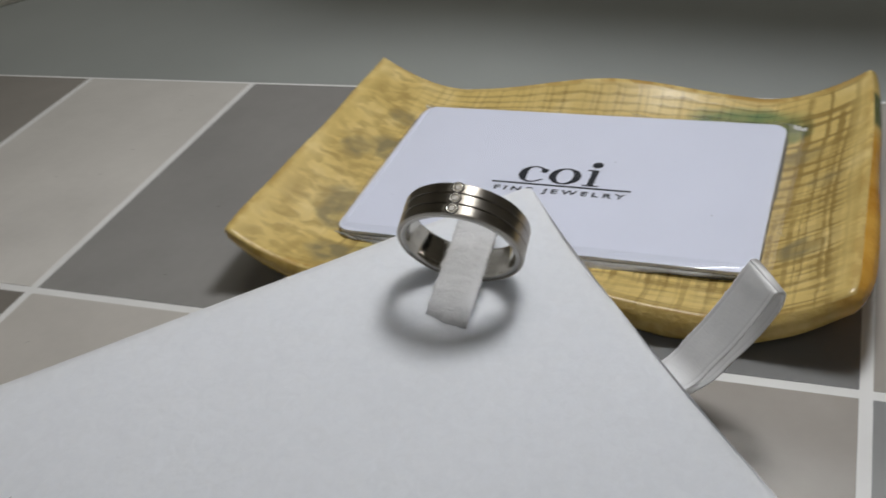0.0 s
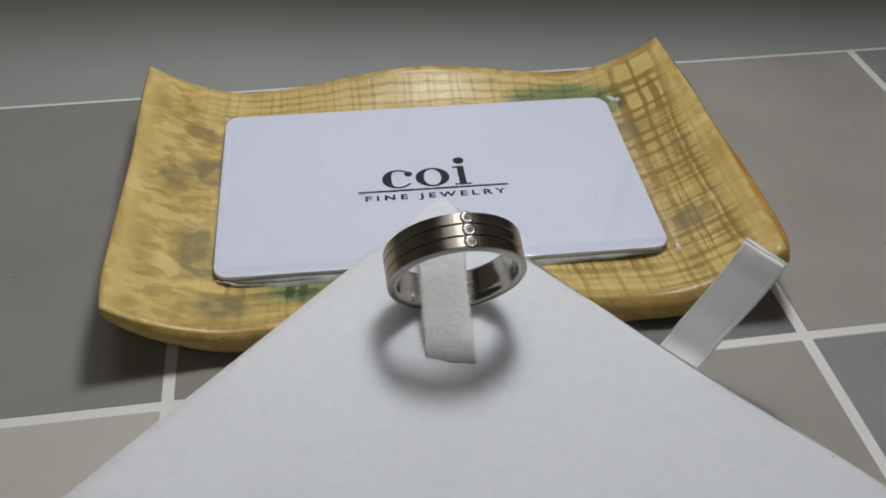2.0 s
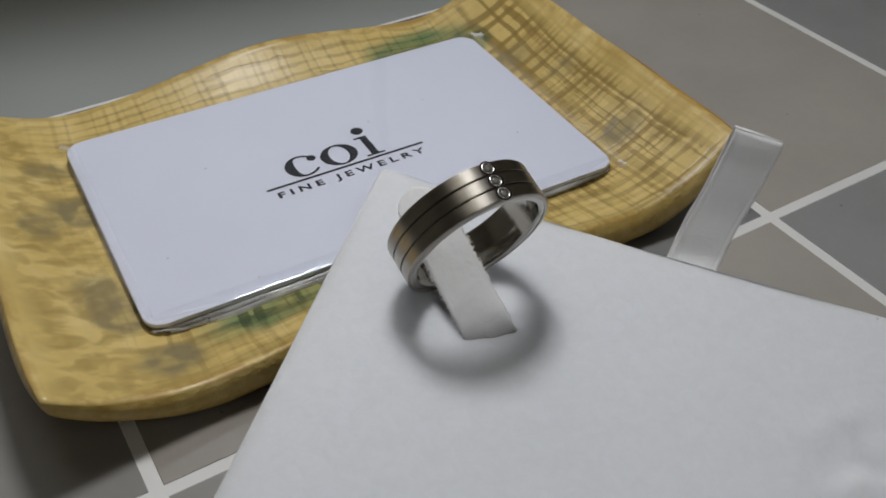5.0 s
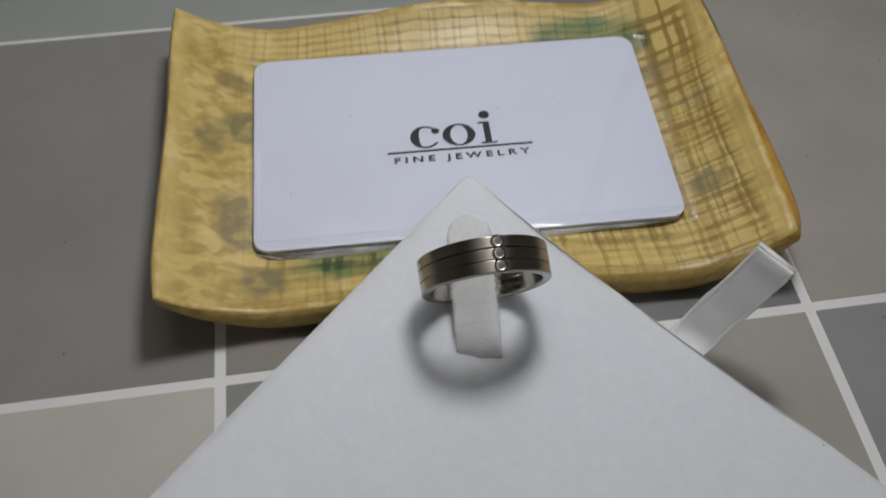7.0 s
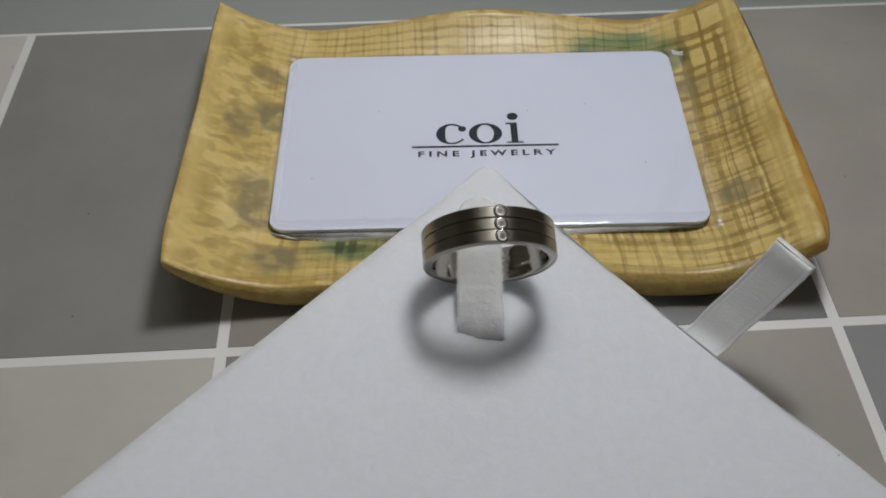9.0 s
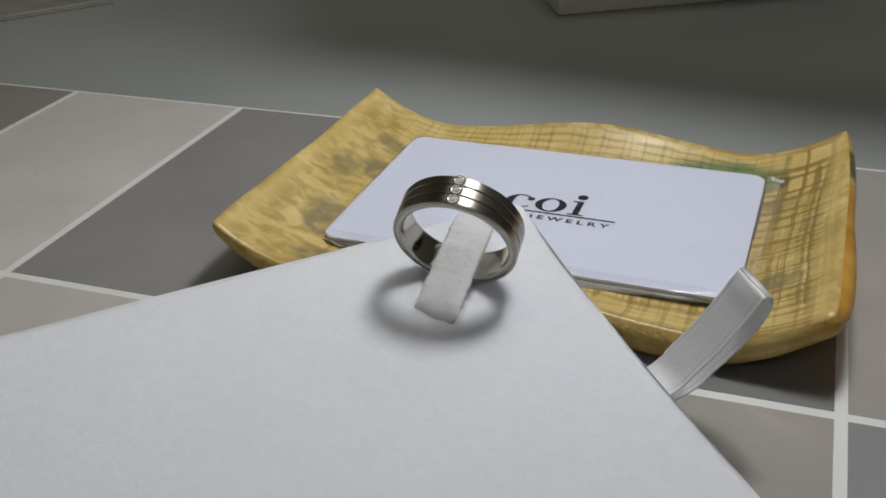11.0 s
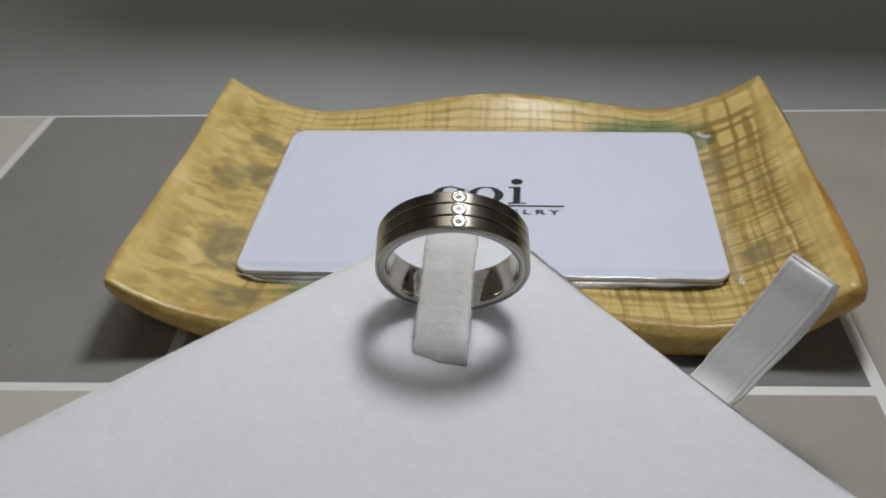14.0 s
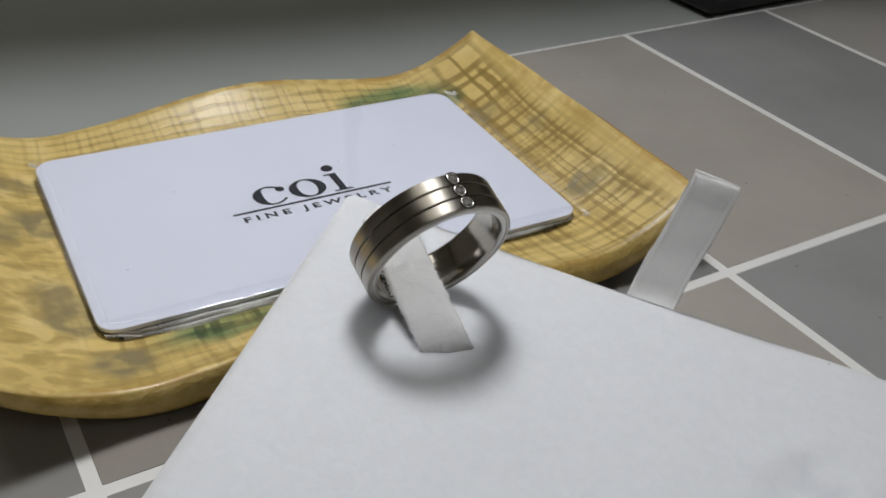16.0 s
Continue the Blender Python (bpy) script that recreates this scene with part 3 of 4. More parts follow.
part("printed_mark", open_ring(-0.70, -0.01, 0.32, 0.315), INK, top_card)
part("printed_mark", flat_shape(oval(0.02, -0.01, 0.35, 0.315), z, z + 0.003, (oval(0.02, -0.01, 0.18, 0.272),)), INK, top_card)
stem = block(0.56, 0.70, -0.32, 0.31, z, z + 0.003)
block(0.46, 0.81, -0.32, -0.275, z, z + 0.0035, 0, 2, stem)
block(0.46, 0.60, 0.26, 0.31, z, z + 0.0035, 0, 2, stem)
part("printed_mark", stem, INK, top_card)
part("printed_mark", flat_shape(oval(0.62, 0.51, 0.115, 0.115), z, z + 0.003), INK, top_card)


def film(x0, x1, y0, y1, nu, nv, height):
    bm = bmesh.new()
    grid = {}
    for i in range(nu + 1):
        for j in range(nv + 1):
            x, y = x0 + (x1 - x0) * i / nu, y0 + (y1 - y0) * j / nv
            grid[i, j] = bm.verts.new((x, y, height(x, y, i / nu, j / nv)))
    for i in range(nu):
        for j in range(nv):
            bm.faces.new((grid[i, j], grid[i + 1, j], grid[i + 1, j + 1], grid[i, j + 1]))
    return bm


def build_sleeve():
    """A clear pouch over the stack, with a crumpled open end past the cards."""
    ob = empty("card_sleeve", CARD_M)
    tagged(ob, "clear plastic sleeve over a stack of white cards", "sleeve")
    zt = TOPZ + CT + 0.012
    x0, x1, x2, y0, y1 = -CW / 2 - 0.04, CW / 2 + 0.02, CW / 2 + 0.52, -CD / 2 - 0.02, CD / 2 + 0.06
    front = film(x0, x1, y0, y1, 30, 14, lambda x, y, a, b: zt + 0.002 * math.sin(2 * x + 3 * y))
    part("front_film", front, FILM, ob, "", True).visible_shadow = False

    def flap(x, y, a, b):
        return zt - 0.20 * a ** 1.3 + 0.06 * a * noise.noise(Vector((x * 3.0, y * 2.2, 5.0))) + 0.035 * a * noise.noise(Vector((x * 8.0, y * 7.0, 1.0)))

    part("open_end", film(x1, x2, y0 - 0.02, y1 + 0.02, 14, 70, flap), HAZE, ob, "crumpled clear film past the cards", True).visible_shadow = False

    def crease(points, radius, seed):
        """A thin rounded fold of film along a line."""
        bm = bmesh.new()
        rows = []
        for k, (x, y, zz) in enumerate(points):
            wob = 0.008 * noise.noise(Vector((k * 0.35, seed, 1.0)))
            r = radius * (0.55 + 0.9 * abs(noise.noise(Vector((k * 0.5, seed, 4.0)))))
            rows.append([bm.verts.new((x, y + wob + r * math.cos(a), zz + wob + r * math.sin(a))) for a in (math.pi * q / 5 for q in range(6))])
        for a, b in zip(rows, rows[1:]):
            for i in range(5):
                bm.faces.new((a[i], a[i + 1], b[i + 1], b[i]))
        part("film_fold", bm, GLINTFILM if seed < 6 else HAZE, ob, "", True).visible_shadow = False

    def roll(name, along, across, profile, material, seed, swap=False):
        """Film that rounds over an edge of the stack: a profile carried along it, wavy as it goes."""
        bm = bmesh.new()
        rows = []
        for k in range(111):
            f = k / 110
            at = along[0] + (along[1] - along[0]) * f
            wave = noise.noise(Vector((at * 0.8, seed, 2.0)))
            crimp = noise.noise(Vector((at * 3.1, seed, 7.0)))
            fade = min(1.0, 8 * f, 8 * (1 - f))
            row = []
            for out, zz in profile:
                o = across + out * (0.45 + 0.55 * fade) * (1 + 0.30 * wave)
                h = zt + zz * (1 + 0.35 * wave) + 0.007 * crimp * abs(out) / 0.36
                row.append(bm.verts.new((o, at, h) if swap else (at, o, h)))
            rows.append(row)
        for a, b in zip(rows, rows[1:]):
            for i in range(len(profile) - 1):
                bm.faces.new((a[i], b[i], b[i + 1], a[i + 1]))
        part(name, bm, material, ob, "", True).visible_shadow = False

    over = ((0, 0.004), (-0.10, 0.014), (-0.18, 0.014), (-0.25, 0.004), (-0.29, -0.010), (-0.315, -0.030), (-0.325, -0.055))
    under = ((0, 0.002), (-0.07, 0.0), (-0.105, -0.010), (-0.125, -0.030), (-0.13, -0.050))
    roll("film_lip", (-4.18, 4.25), y0 + 0.28, over, FILM, 1.0)
    roll("film_lip", (-4.05, 4.15), y0 + 0.06, [(o, h - 0.085) for o, h in under], GLINTFILM, 2.0)
    roll("film_lip", (-4.0, 2.6), y0 + 0.05, [(o * 1.15, h - 0.155) for o, h in under], GLINTFILM, 3.0)
    roll("film_lip", (-2.45, 2.5), x0 + 0.20, [(o * 0.7, h * 1.2) for o, h in over], SIDEFILM, 4.0, True)
    rnd = random.Random(12)
    for cx, cy, w, d in ((4.64, -2.62, 0.44, 0.17), (4.60, 2.68, 0.36, 0.13), (-4.30, 2.72, 0.14, 0.09)):
        tab = film(cx - w / 2, cx + w / 2, cy - d / 2, cy + d / 2, 9, 4, lambda x, y, a, b: zt - 0.05 - 0.10 * a + rnd.uniform(-0.045, 0.045))
        part("crumpled_tab", tab, CRUMPLE, ob, "crumpled film at the corner, whitened for its glint").visible_shadow = False
    for seed, ax, ay, bx, by in ((5.0, 4.28, -2.76, 4.86, -2.68), (6.0, 4.36, -2.66, 4.84, -2.58), (8.0, 4.5, -1.3, 4.85, -1.45), (11.0, 4.0, 2.78, 4.75, 2.74), (12.0, 4.3, 2.66, 4.8, 2.58), (5.2, -4.26, -2.72, -3.75, -2.78), (13.0, -4.36, 2.76, -4.1, 2.80), (14.0, 0.8, 2.80, 1.5, 2.80), (15.0, 2.2, 2.79, 3.3, 2.80)):
        crease([(ax + (bx - ax) * k / 10, ay + (by - ay) * k / 10, zt - 0.02 - 0.012 * k) for k in range(11)], 0.034, seed)
    return ob


build_sleeve()

# ---- the white ring pad ----
APEX = Vector((5.02, 2.99, 0.0))
PAD = cmpose(APEX.x, APEX.y, 0)
LDIR, RDIR = Vector((-0.705, -0.709)), Vector((0.664, -0.748))
LLEN, RLEN, PT = 11.6, 9.7, 0.34


def pad_z(x, y):
    """The pad's top over a point given from the apex: it leans on the dish and slopes to the table."""
    return 1.915 - 0.099 * (x + APEX.x) + 0.094 * (y + APEX.y)


def pad_outline(inset, r=0.22):
    """The pad's rounded outline, apex at the origin."""
    a = Vector((0, 0))
    cs = [a, a + LDIR * LLEN, a + LDIR * LLEN + RDIR * RLEN, a + RDIR * RLEN]
    mid = sum(cs, Vector((0, 0))) / 4
    pts = []
    for k, c in enumerate(cs):
        p, q = (cs[k - 1] - c).normalized(), (cs[(k + 1) % 4] - c).normalized()
        inward = (p + q)
        cc = c + inward * inset
        rr = max(0.02, r - inset * 0.5)
        for s in range(7):
            f = s / 6
            a0, b0 = cc + p * rr, cc + q * rr
            pts.append((a0.lerp(cc, f)).lerp(cc.lerp(b0, f), f))
    fine = []
    for k, p in enumerate(pts):
        fine.append(p)
        if k % 7 == 6:
            q = pts[(k + 1) % len(pts)]
            fine += [p.lerp(q, f / 30) for f in range(1, 30)]
    return fine


def edge_bow(co):
    """The covering draws in a little along the edge beside the ribbon."""
    det = LDIR.x * RDIR.y - LDIR.y * RDIR.x
    b = (co.x * RDIR.y - co.y * RDIR.x) / det
    a = (LDIR.x * co.y - LDIR.y * co.x) / det
    pull = 0.13 * ease(a / 2.2) * (1 - ease((a - 5.0) / 3.5)) * math.exp(-max(0.0, b) / 0.9)
    co.x += LDIR.x * pull
    co.y += LDIR.y * pull


def slot_outline(cx, y0, y1, w, n=10):
    r = w / 2
    pts = [Vector((cx - r, y0)), Vector((cx + r, y0))]
    for i in range(n + 1):
        a = math.pi * i / n
        pts.append(Vector((cx + r * math.cos(a), y1 - r + r * math.sin(a))))
    return pts


SLOT = (-0.40, -3.70, -1.80, 0.66)
HINGE = -3.95


def build_pad():
    pad = empty("ring_pad", PAD)
    tagged(pad, "white paper-covered ring display pad leaning on the dish rim", "ring pad")
    bm = bmesh.new()
    levels = [(0.0, 0.085), (-0.006, 0.061), (-0.022, 0.043), (-0.05, 0.035), (-PT + 0.10, 0.035)]
    loops = [[bm.verts.new((p.x, p.y, zz)) for p in pad_outline(ins)] for zz, ins in levels]
    n = len(loops[0])
    slot = slot_outline(*SLOT)
    inner = [bm.verts.new((p.x, p.y, 0.0)) for p in slot]
    k = len(inner)
    # the top: a fine triangulation with the slot cut out
    flat = [v.co.xy.copy() for v in loops[0] + inner]
    bounds = [(i, (i + 1) % n) for i in range(n)] + [(n + i, n + (i + 1) % k) for i in range(k)]
    sx0, sx1, sy0, sy1 = SLOT[0] - SLOT[3] / 2 - 0.15, SLOT[0] + SLOT[3] / 2 + 0.15, SLOT[1] - 0.15, SLOT[2] + 0.15
    for i in range(1, 56):
        for j in range(1, 46):
            p = LDIR * (LLEN * i / 56) + RDIR * (RLEN * j / 46)
            if not (sx0 < p.x < sx1 and sy0 < p.y < sy1):
                flat.append(p)
    cv, ce, cf, ov, oe, of = geometry.delaunay_2d_cdt(flat, bounds, [], 0, 1e-6)
    known = loops[0] + inner
    made = [known[o[0]] if o and o[0] < n + k else bm.verts.new((p.x, p.y, 0.0)) for p, o in zip(cv, ov)]
    for tri in cf:
        c = sum((cv[i] for i in tri), Vector((0, 0))) / len(tri)
        r = SLOT[3] / 2
        in_slot = abs(c.x - SLOT[0]) < r and SLOT[1] < c.y < SLOT[2] - r or (c - Vector((SLOT[0], SLOT[2] - r))).length < r * 0.985
        if not in_slot and len({made[i] for i in tri}) == 3:
            bm.faces.new([made[i] for i in tri])
    for a, b in zip(loops, loops[1:]):
        for i in range(n):
            bm.faces.new((a[i], a[(i + 1) % n], b[(i + 1) % n], b[i]))
    deep = [bm.verts.new((p.x, p.y, -PT + 0.10)) for p in slot_outline(*SLOT)]
    for i in range(k):
        bm.faces.new((inner[i], deep[i], deep[(i + 1) % k], inner[(i + 1) % k]))
    # a dented, creased spot and slight waves in the covering paper
    spot = Vector((7.75 - APEX.x, -4.8 - APEX.y))
    for v in bm.verts:
        edge_bow(v.co)
        d = (v.co.xy - spot).length
        lift = 0.20 * math.exp(-(d / 0.75) ** 2) * noise.noise(Vector((v.co.x * 2.2, v.co.y * 2.2, 3.0))) * 2.0 - 0.04 * math.exp(-(d / 0.6) ** 2) + 0.18 * math.exp(-(d / 0.55) ** 2) * (0.3 - abs(noise.noise(Vector((v.co.x * 1.8, v.co.y * 3.2, 9.0)))))
        lift += 0.010 * noise.noise(Vector((v.co.x * 0.4, v.co.y * 0.4, 8.0)))
        v.co.z += pad_z(v.co.x, v.co.y) + lift
    part("pad_cover", bm, PAPER, pad, "", True)
    bm = slab([(p.x, p.y) for p in pad_outline(0.045)], -PT, -PT + 0.098)
    for v in bm.verts:
        edge_bow(v.co)
        v.co.z += pad_z(v.co.x, v.co.y)
    part("pad_backing", bm, PAPER, pad)
    # the lifted tongue: a ramp from its hinge, through the ring, to a rounded tip
    cx, y0, w = SLOT[0], HINGE, 0.78
    h0, tip = pad_z(cx, y0), Vector((4.74 - APEX.x, 1.40 - APEX.y, 2.30))
    bm = bmesh.new()
    rows = []
    rnd = random.Random(4)
    count = 60
    for i in range(count + 1):
        s = i / count
        y = y0 + (tip.y - y0) * s
        mid = cx + (tip.x - cx) * s
        zz = h0 - 0.012 + (tip.z - h0 + 0.016) * (0.80 * s + 0.20 * math.sin(math.pi * s / 2))
        rest = (1 - s) * 2.55 / w * 2
        half = w / 2 * (math.sqrt(max(0.0, 1 - (1 - min(1.0, rest)) ** 2)) if rest < 1 else 1.0)
        half = max(0.03, half)
        row = []
        for side, up in ((-1, -0.035), (-1, 0.015), (-0.88, 0.035), (-0.5, 0.04), (0, 0.042), (0.5, 0.04), (0.88, 0.035), (1, 0.015), (1, -0.035)):
            jit = rnd.uniform(-0.014, 0.014) if abs(side) == 1 else 0.0
            up = up * min(1.0, s * 7) + (0.024 * noise.noise(Vector((side * 3, y * 4.0, 2.0))) + 0.018 * noise.noise(Vector((side * 7, y * 11.0, 5.0)))) * min(1.0, s * 7)
            tilt = -0.099 * side * half * (1 - s)
            drift = 0.07 * noise.noise(Vector((side * 1.7, 0.5, 6.0))) * (1 - s) ** 8 - 0.05 * side * (1 - s) ** 8
            row.append(bm.verts.new((mid + side * (half - 0.008) + jit, y + drift, zz + up + tilt)))
        rows.append(row)
    m = len(rows[0])
    for a, b in zip(rows, rows[1:]):
        for i in range(m):
            bm.faces.new((a[i], a[(i + 1) % m], b[(i + 1) % m], b[i]))
    bm.faces.new(rows[0])
    bm.faces.new(rows[-1])
    edge_pts = [(Vector(a[i].co), Vector(((1 if i > m // 2 else -1), 0, 0))) for a in rows[6:52] for i in (1, m - 2)]
    part("tongue", bm, TABPAPER, pad, "rough-edged paper tongue through the ring", True)
    frays = bmesh.new()
    for at, out in edge_pts:
        for _ in range(3):
            d = (out + Vector((rnd.uniform(-0.4, 0.4), rnd.uniform(-1, 1), rnd.uniform(-0.7, 0.5)))).normalized() * rnd.uniform(0.03, 0.095)
            base = at + Vector((0, rnd.uniform(-0.03, 0.03), rnd.uniform(-0.04, 0.0))) - out * 0.01
            wide = Vector((-d.y, d.x, 0.2 * d.z)).normalized() * rnd.uniform(0.004, 0.008)
            mid = base + d * 0.6 + Vector((0, 0, rnd.uniform(-0.01, 0.01)))
            q = [frays.verts.new(k) for k in (base - wide, base + wide, mid + wide * 0.7, mid - wide * 0.7, base + d)]
            frays.faces.new(q[:4])
            frays.faces.new((q[3], q[2], q[4]))
    tagged(part("frayed_fibres", frays, TABPAPER, pad, "loose white paper fibres"), kind="stuff")
    return pad


build_pad()

# ---- the ring ----
R_OUT, R_IN, R_W = 1.09, 0.93, 0.60
AX = Vector((0.02, -0.922, -0.387)).normalized()
TOPMID = Vector((4.935, -0.440, 3.555))
UP = Vector((0.0, -0.387, 0.922))
STONE_TURN = 7.0
RIGHT = UP.cross(AX)
if RIGHT.x < 0:
    RIGHT = -RIGHT
CENTRE = TOPMID - R_OUT * (UP * math.cos(radians(STONE_TURN)) + RIGHT * math.sin(radians(STONE_TURN)))
# local x runs along the axis towards the front, z up
RING_M = Matrix((
    (AX.x, RIGHT.x, UP.x, CENTRE.x * CM), (AX.y, RIGHT.y, UP.y, CENTRE.y * CM), (AX.z, RIGHT.z, UP.z, CENTRE.z * CM), (0, 0, 0, 1)))


def lathe(profile, n=160, closed=True):
    bm = bmesh.new()
    rows = []
    for i in range(n):
        a = 2 * math.pi * i / n
        rows.append([bm.verts.new((x, r * math.sin(a), r * math.cos(a))) for x, r in profile])
    k = len(profile)
    for i in range(n):
        p, q = rows[i], rows[(i + 1) % n]
        for j in range(k if closed else k - 1):
            bm.faces.new((p[j], p[(j + 1) % k], q[(j + 1) % k], q[j]))
    return bm


def build_ring():
    ring = empty("ring", RING_M)
    tagged(ring, "brushed white metal band ring with three small clear stones", "ring")
    h = R_W / 2
    third = R_W / 3
    g = 0.012
    # three outer bands, split by two grooves
    for k in range(3):
        a, b = -h + k * third + (g if k else 0), -h + (k + 1) * third - (g if k < 2 else 0)
        e0, e1 = (0.03 if k == 0 else 0.008), (0.03 if k == 2 else 0.008)
        prof = [(a, R_OUT - 0.07), (a, R_OUT - e0), (a + e0 * 0.4, R_OUT - e0 * 0.3), (a + e0, R_OUT), (b - e1, R_OUT), (b - e1 * 0.4, R_OUT - e1 * 0.3), (b, R_OUT - e1), (b, R_OUT - 0.07)]
        part("band", lathe(prof), STEEL, ring, "brushed metal band")
    c = R_OUT - 0.045
    prof = [(-h + 0.002, c), (h - 0.002, c), (h - 0.002, R_IN + 0.03), (h - 0.012, R_IN + 0.012), (h - 0.05, R_IN), (-h + 0.05, R_IN), (-h + 0.012, R_IN + 0.012), (-h + 0.002, R_IN + 0.03)]
    part("inner_band", lathe(prof), POLISH, ring, "polished inner face of the ring", True).data.shade_smooth()
    ca, sa = math.cos(radians(STONE_TURN)), math.sin(radians(STONE_TURN))
    for k in (-1, 0, 1):
        at = Matrix.Translation((k * third, (R_OUT - 0.010) * sa, (R_OUT - 0.010) * ca)) @ Matrix.Rotation(-radians(STONE_TURN), 4, "X")
        bm = bmesh.new()
        n = 28
        prof = [(0.092, -0.05), (0.092, 0.004), (0.089, 0.016), (0.081, 0.024), (0.072, 0.021), (0.064, 0.008), (0.057, -0.03)]
        rows = [[bm.verts.new(at @ Vector((r * math.cos(2 * math.pi * i / n), r * math.sin(2 * math.pi * i / n), zz))) for r, zz in prof] for i in range(n)]
        for i in range(n):
            for j in range(len(prof) - 1):
                bm.faces.new((rows[i][j], rows[i][j + 1], rows[(i + 1) % n][j + 1], rows[(i + 1) % n][j]))
        # a flat ring, coloured dark for the shade in a cut round the bezel
        dark = bmesh.new()
        rim_a = [dark.verts.new(at @ Vector((0.090 * math.cos(2 * math.pi * i / n), 0.090 * math.sin(2 * math.pi * i / n), 0.0125))) for i in range(n)]
        rim_b = [dark.verts.new(at @ Vector((0.110 * math.cos(2 * math.pi * i / n), 0.110 * math.sin(2 * math.pi * i / n), 0.0115))) for i in range(n)]
        for i in range(n):
            dark.faces.new((rim_a[i], rim_a[(i + 1) % n], rim_b[(i + 1) % n], rim_b[i]))
        part("setting_shade", dark, GROOVE, ring, "flat dark ring for the shaded cut round the bezel")
        bezel = part("bezel", bm, BEZEL, ring, "polished round bezel", True)
        bm = bmesh.new()
        m = 8
        tab_ = [bm.verts.new(at @ Vector((0.034 * math.cos(2 * math.pi * (i + 0.5) / m), 0.034 * math.sin(2 * math.pi * (i + 0.5) / m), 0.018))) for i in range(m)]
        gir = [bm.verts.new(at @ Vector((0.058 * math.cos(2 * math.pi * i / m), 0.058 * math.sin(2 * math.pi * i / m), 0.0))) for i in range(m)]
        tip = bm.verts.new(at @ Vector((0, 0, -0.05)))
        bm.faces.new(tab_)
        for i in range(m):
            bm.faces.new((gir[i], gir[(i + 1) % m], tab_[i]))
            bm.faces.new((tab_[i], gir[(i + 1) % m], tab_[(i + 1) % m]))
            bm.faces.new((gir[i], tip, gir[(i + 1) % m]))
        part("stone", bm, STONE, bezel, "small clear faceted stone")
    return ring


build_ring()

# ---- the satin ribbon loop ----


def build_ribbon():
    low_dir, high_dir = Vector((0.70, -0.71, -0.04)).normalized(), Vector((0.60, -0.765, -0.155)).normalized()
    side = 0.368
    pts = [(7.45, -1.30, 0.50), (7.95, -1.02, 0.54), (8.50, -0.80, 0.82), (8.80, -0.69, 1.22), (9.12, -0.64, 1.70), (9.42, -0.59, 2.22), (9.56, -0.58, 2.52), (9.65, -0.52, 2.63), (9.76, -0.41, 2.54),
           (9.68, -0.36, 2.18), (9.36, -0.40, 1.58), (9.04, -0.43, 1.09), (8.70, -0.56, 0.68), (8.18, -0.80, 0.42), (7.55, -1.12, 0.36)]
    fine = []
    for k in range(len(pts) - 1):
        p0, p1, p2, p3 = (Vector(pts[min(max(k + d, 0), len(pts) - 1)]) for d in (-1, 0, 1, 2))
        for s in range(6):
            f = s / 6
            fine.append(0.5 * ((2 * p1) + (p2 - p0) * f + (2 * p0 - 5 * p1 + 4 * p2 - p3) * f ** 2 + (3 * p1 - p0 - 3 * p2 + p3) * f ** 3))
    fine.append(Vector(pts[-1]))
    ob = empty("ribbon_loop")
    tagged(ob, "white satin ribbon loop from under the ring pad", "ribbon")
    fold = 7 * 6
    for name, first, last in (("front_strip", 0, fold + 1), ("back_strip", fold, len(fine))):
        bm = bmesh.new()
        rows = []
        for k in range(first, last):
            p = fine[k]
            t = (fine[min(k + 1, len(fine) - 1)] - fine[max(k - 1, 0)]).normalized()
            wdir = low_dir.lerp(high_dir, min(1.0, max(0.0, (p.z - 0.7) / 1.7))).normalized()
            nrm = wdir.cross(t).normalized() if name == "front_strip" else t.cross(wdir).normalized()
            prof = []
            for i in range(41):
                w = -1 + i / 20
                lift = 0.004 if abs(w) > 0.80 else (-0.003 if abs(w) > 0.75 else 0.003)
                lift += 0.0015 * math.sin(k * 2.1 + i * 1.3) + 0.020 * noise.noise(Vector((w * 0.6, k * 0.16, 3.0)))
                if abs(k - fold) < 8:
                    lift += 0.009 * (1 if i % 2 else -1) * (1 - abs(k - fold) / 8)
                if abs(w) == 1:
                    w += 0.05 * noise.noise(Vector((w * 4.0, k * 0.9, 2.0))) + 0.03 * noise.noise(Vector((w * 4.0, k * 2.7, 5.0)))
                prof.append((w, lift))
            prof += [(1, prof[-1][1] - 0.014), (0, prof[20][1] - 0.016), (-1, prof[0][1] - 0.014)]
            rows.append([bm.verts.new(p + wdir * (side * a) + nrm * b) for a, b in prof])
        m = len(rows[0])
        uv = bm.loops.layers.uv.new("strip")
        for r, (a, b) in enumerate(zip(rows, rows[1:])):
            for i in range(m):
                fc = bm.faces.new((a[i], a[(i + 1) % m], b[(i + 1) % m], b[i]))
                for lp, (c, d) in zip(fc.loops, ((i, r), (i + 1, r), (i + 1, r + 1), (i, r + 1))):
                    lp[uv].uv = (min(c, 40) / 40, d * 0.05)
        bm.faces.new(rows[0])
        bm.faces.new(rows[-1])
        part(name, bm, SATIN, ob, "", True)
    return ob


build_ribbon()

# ---- things further back on the desk ----


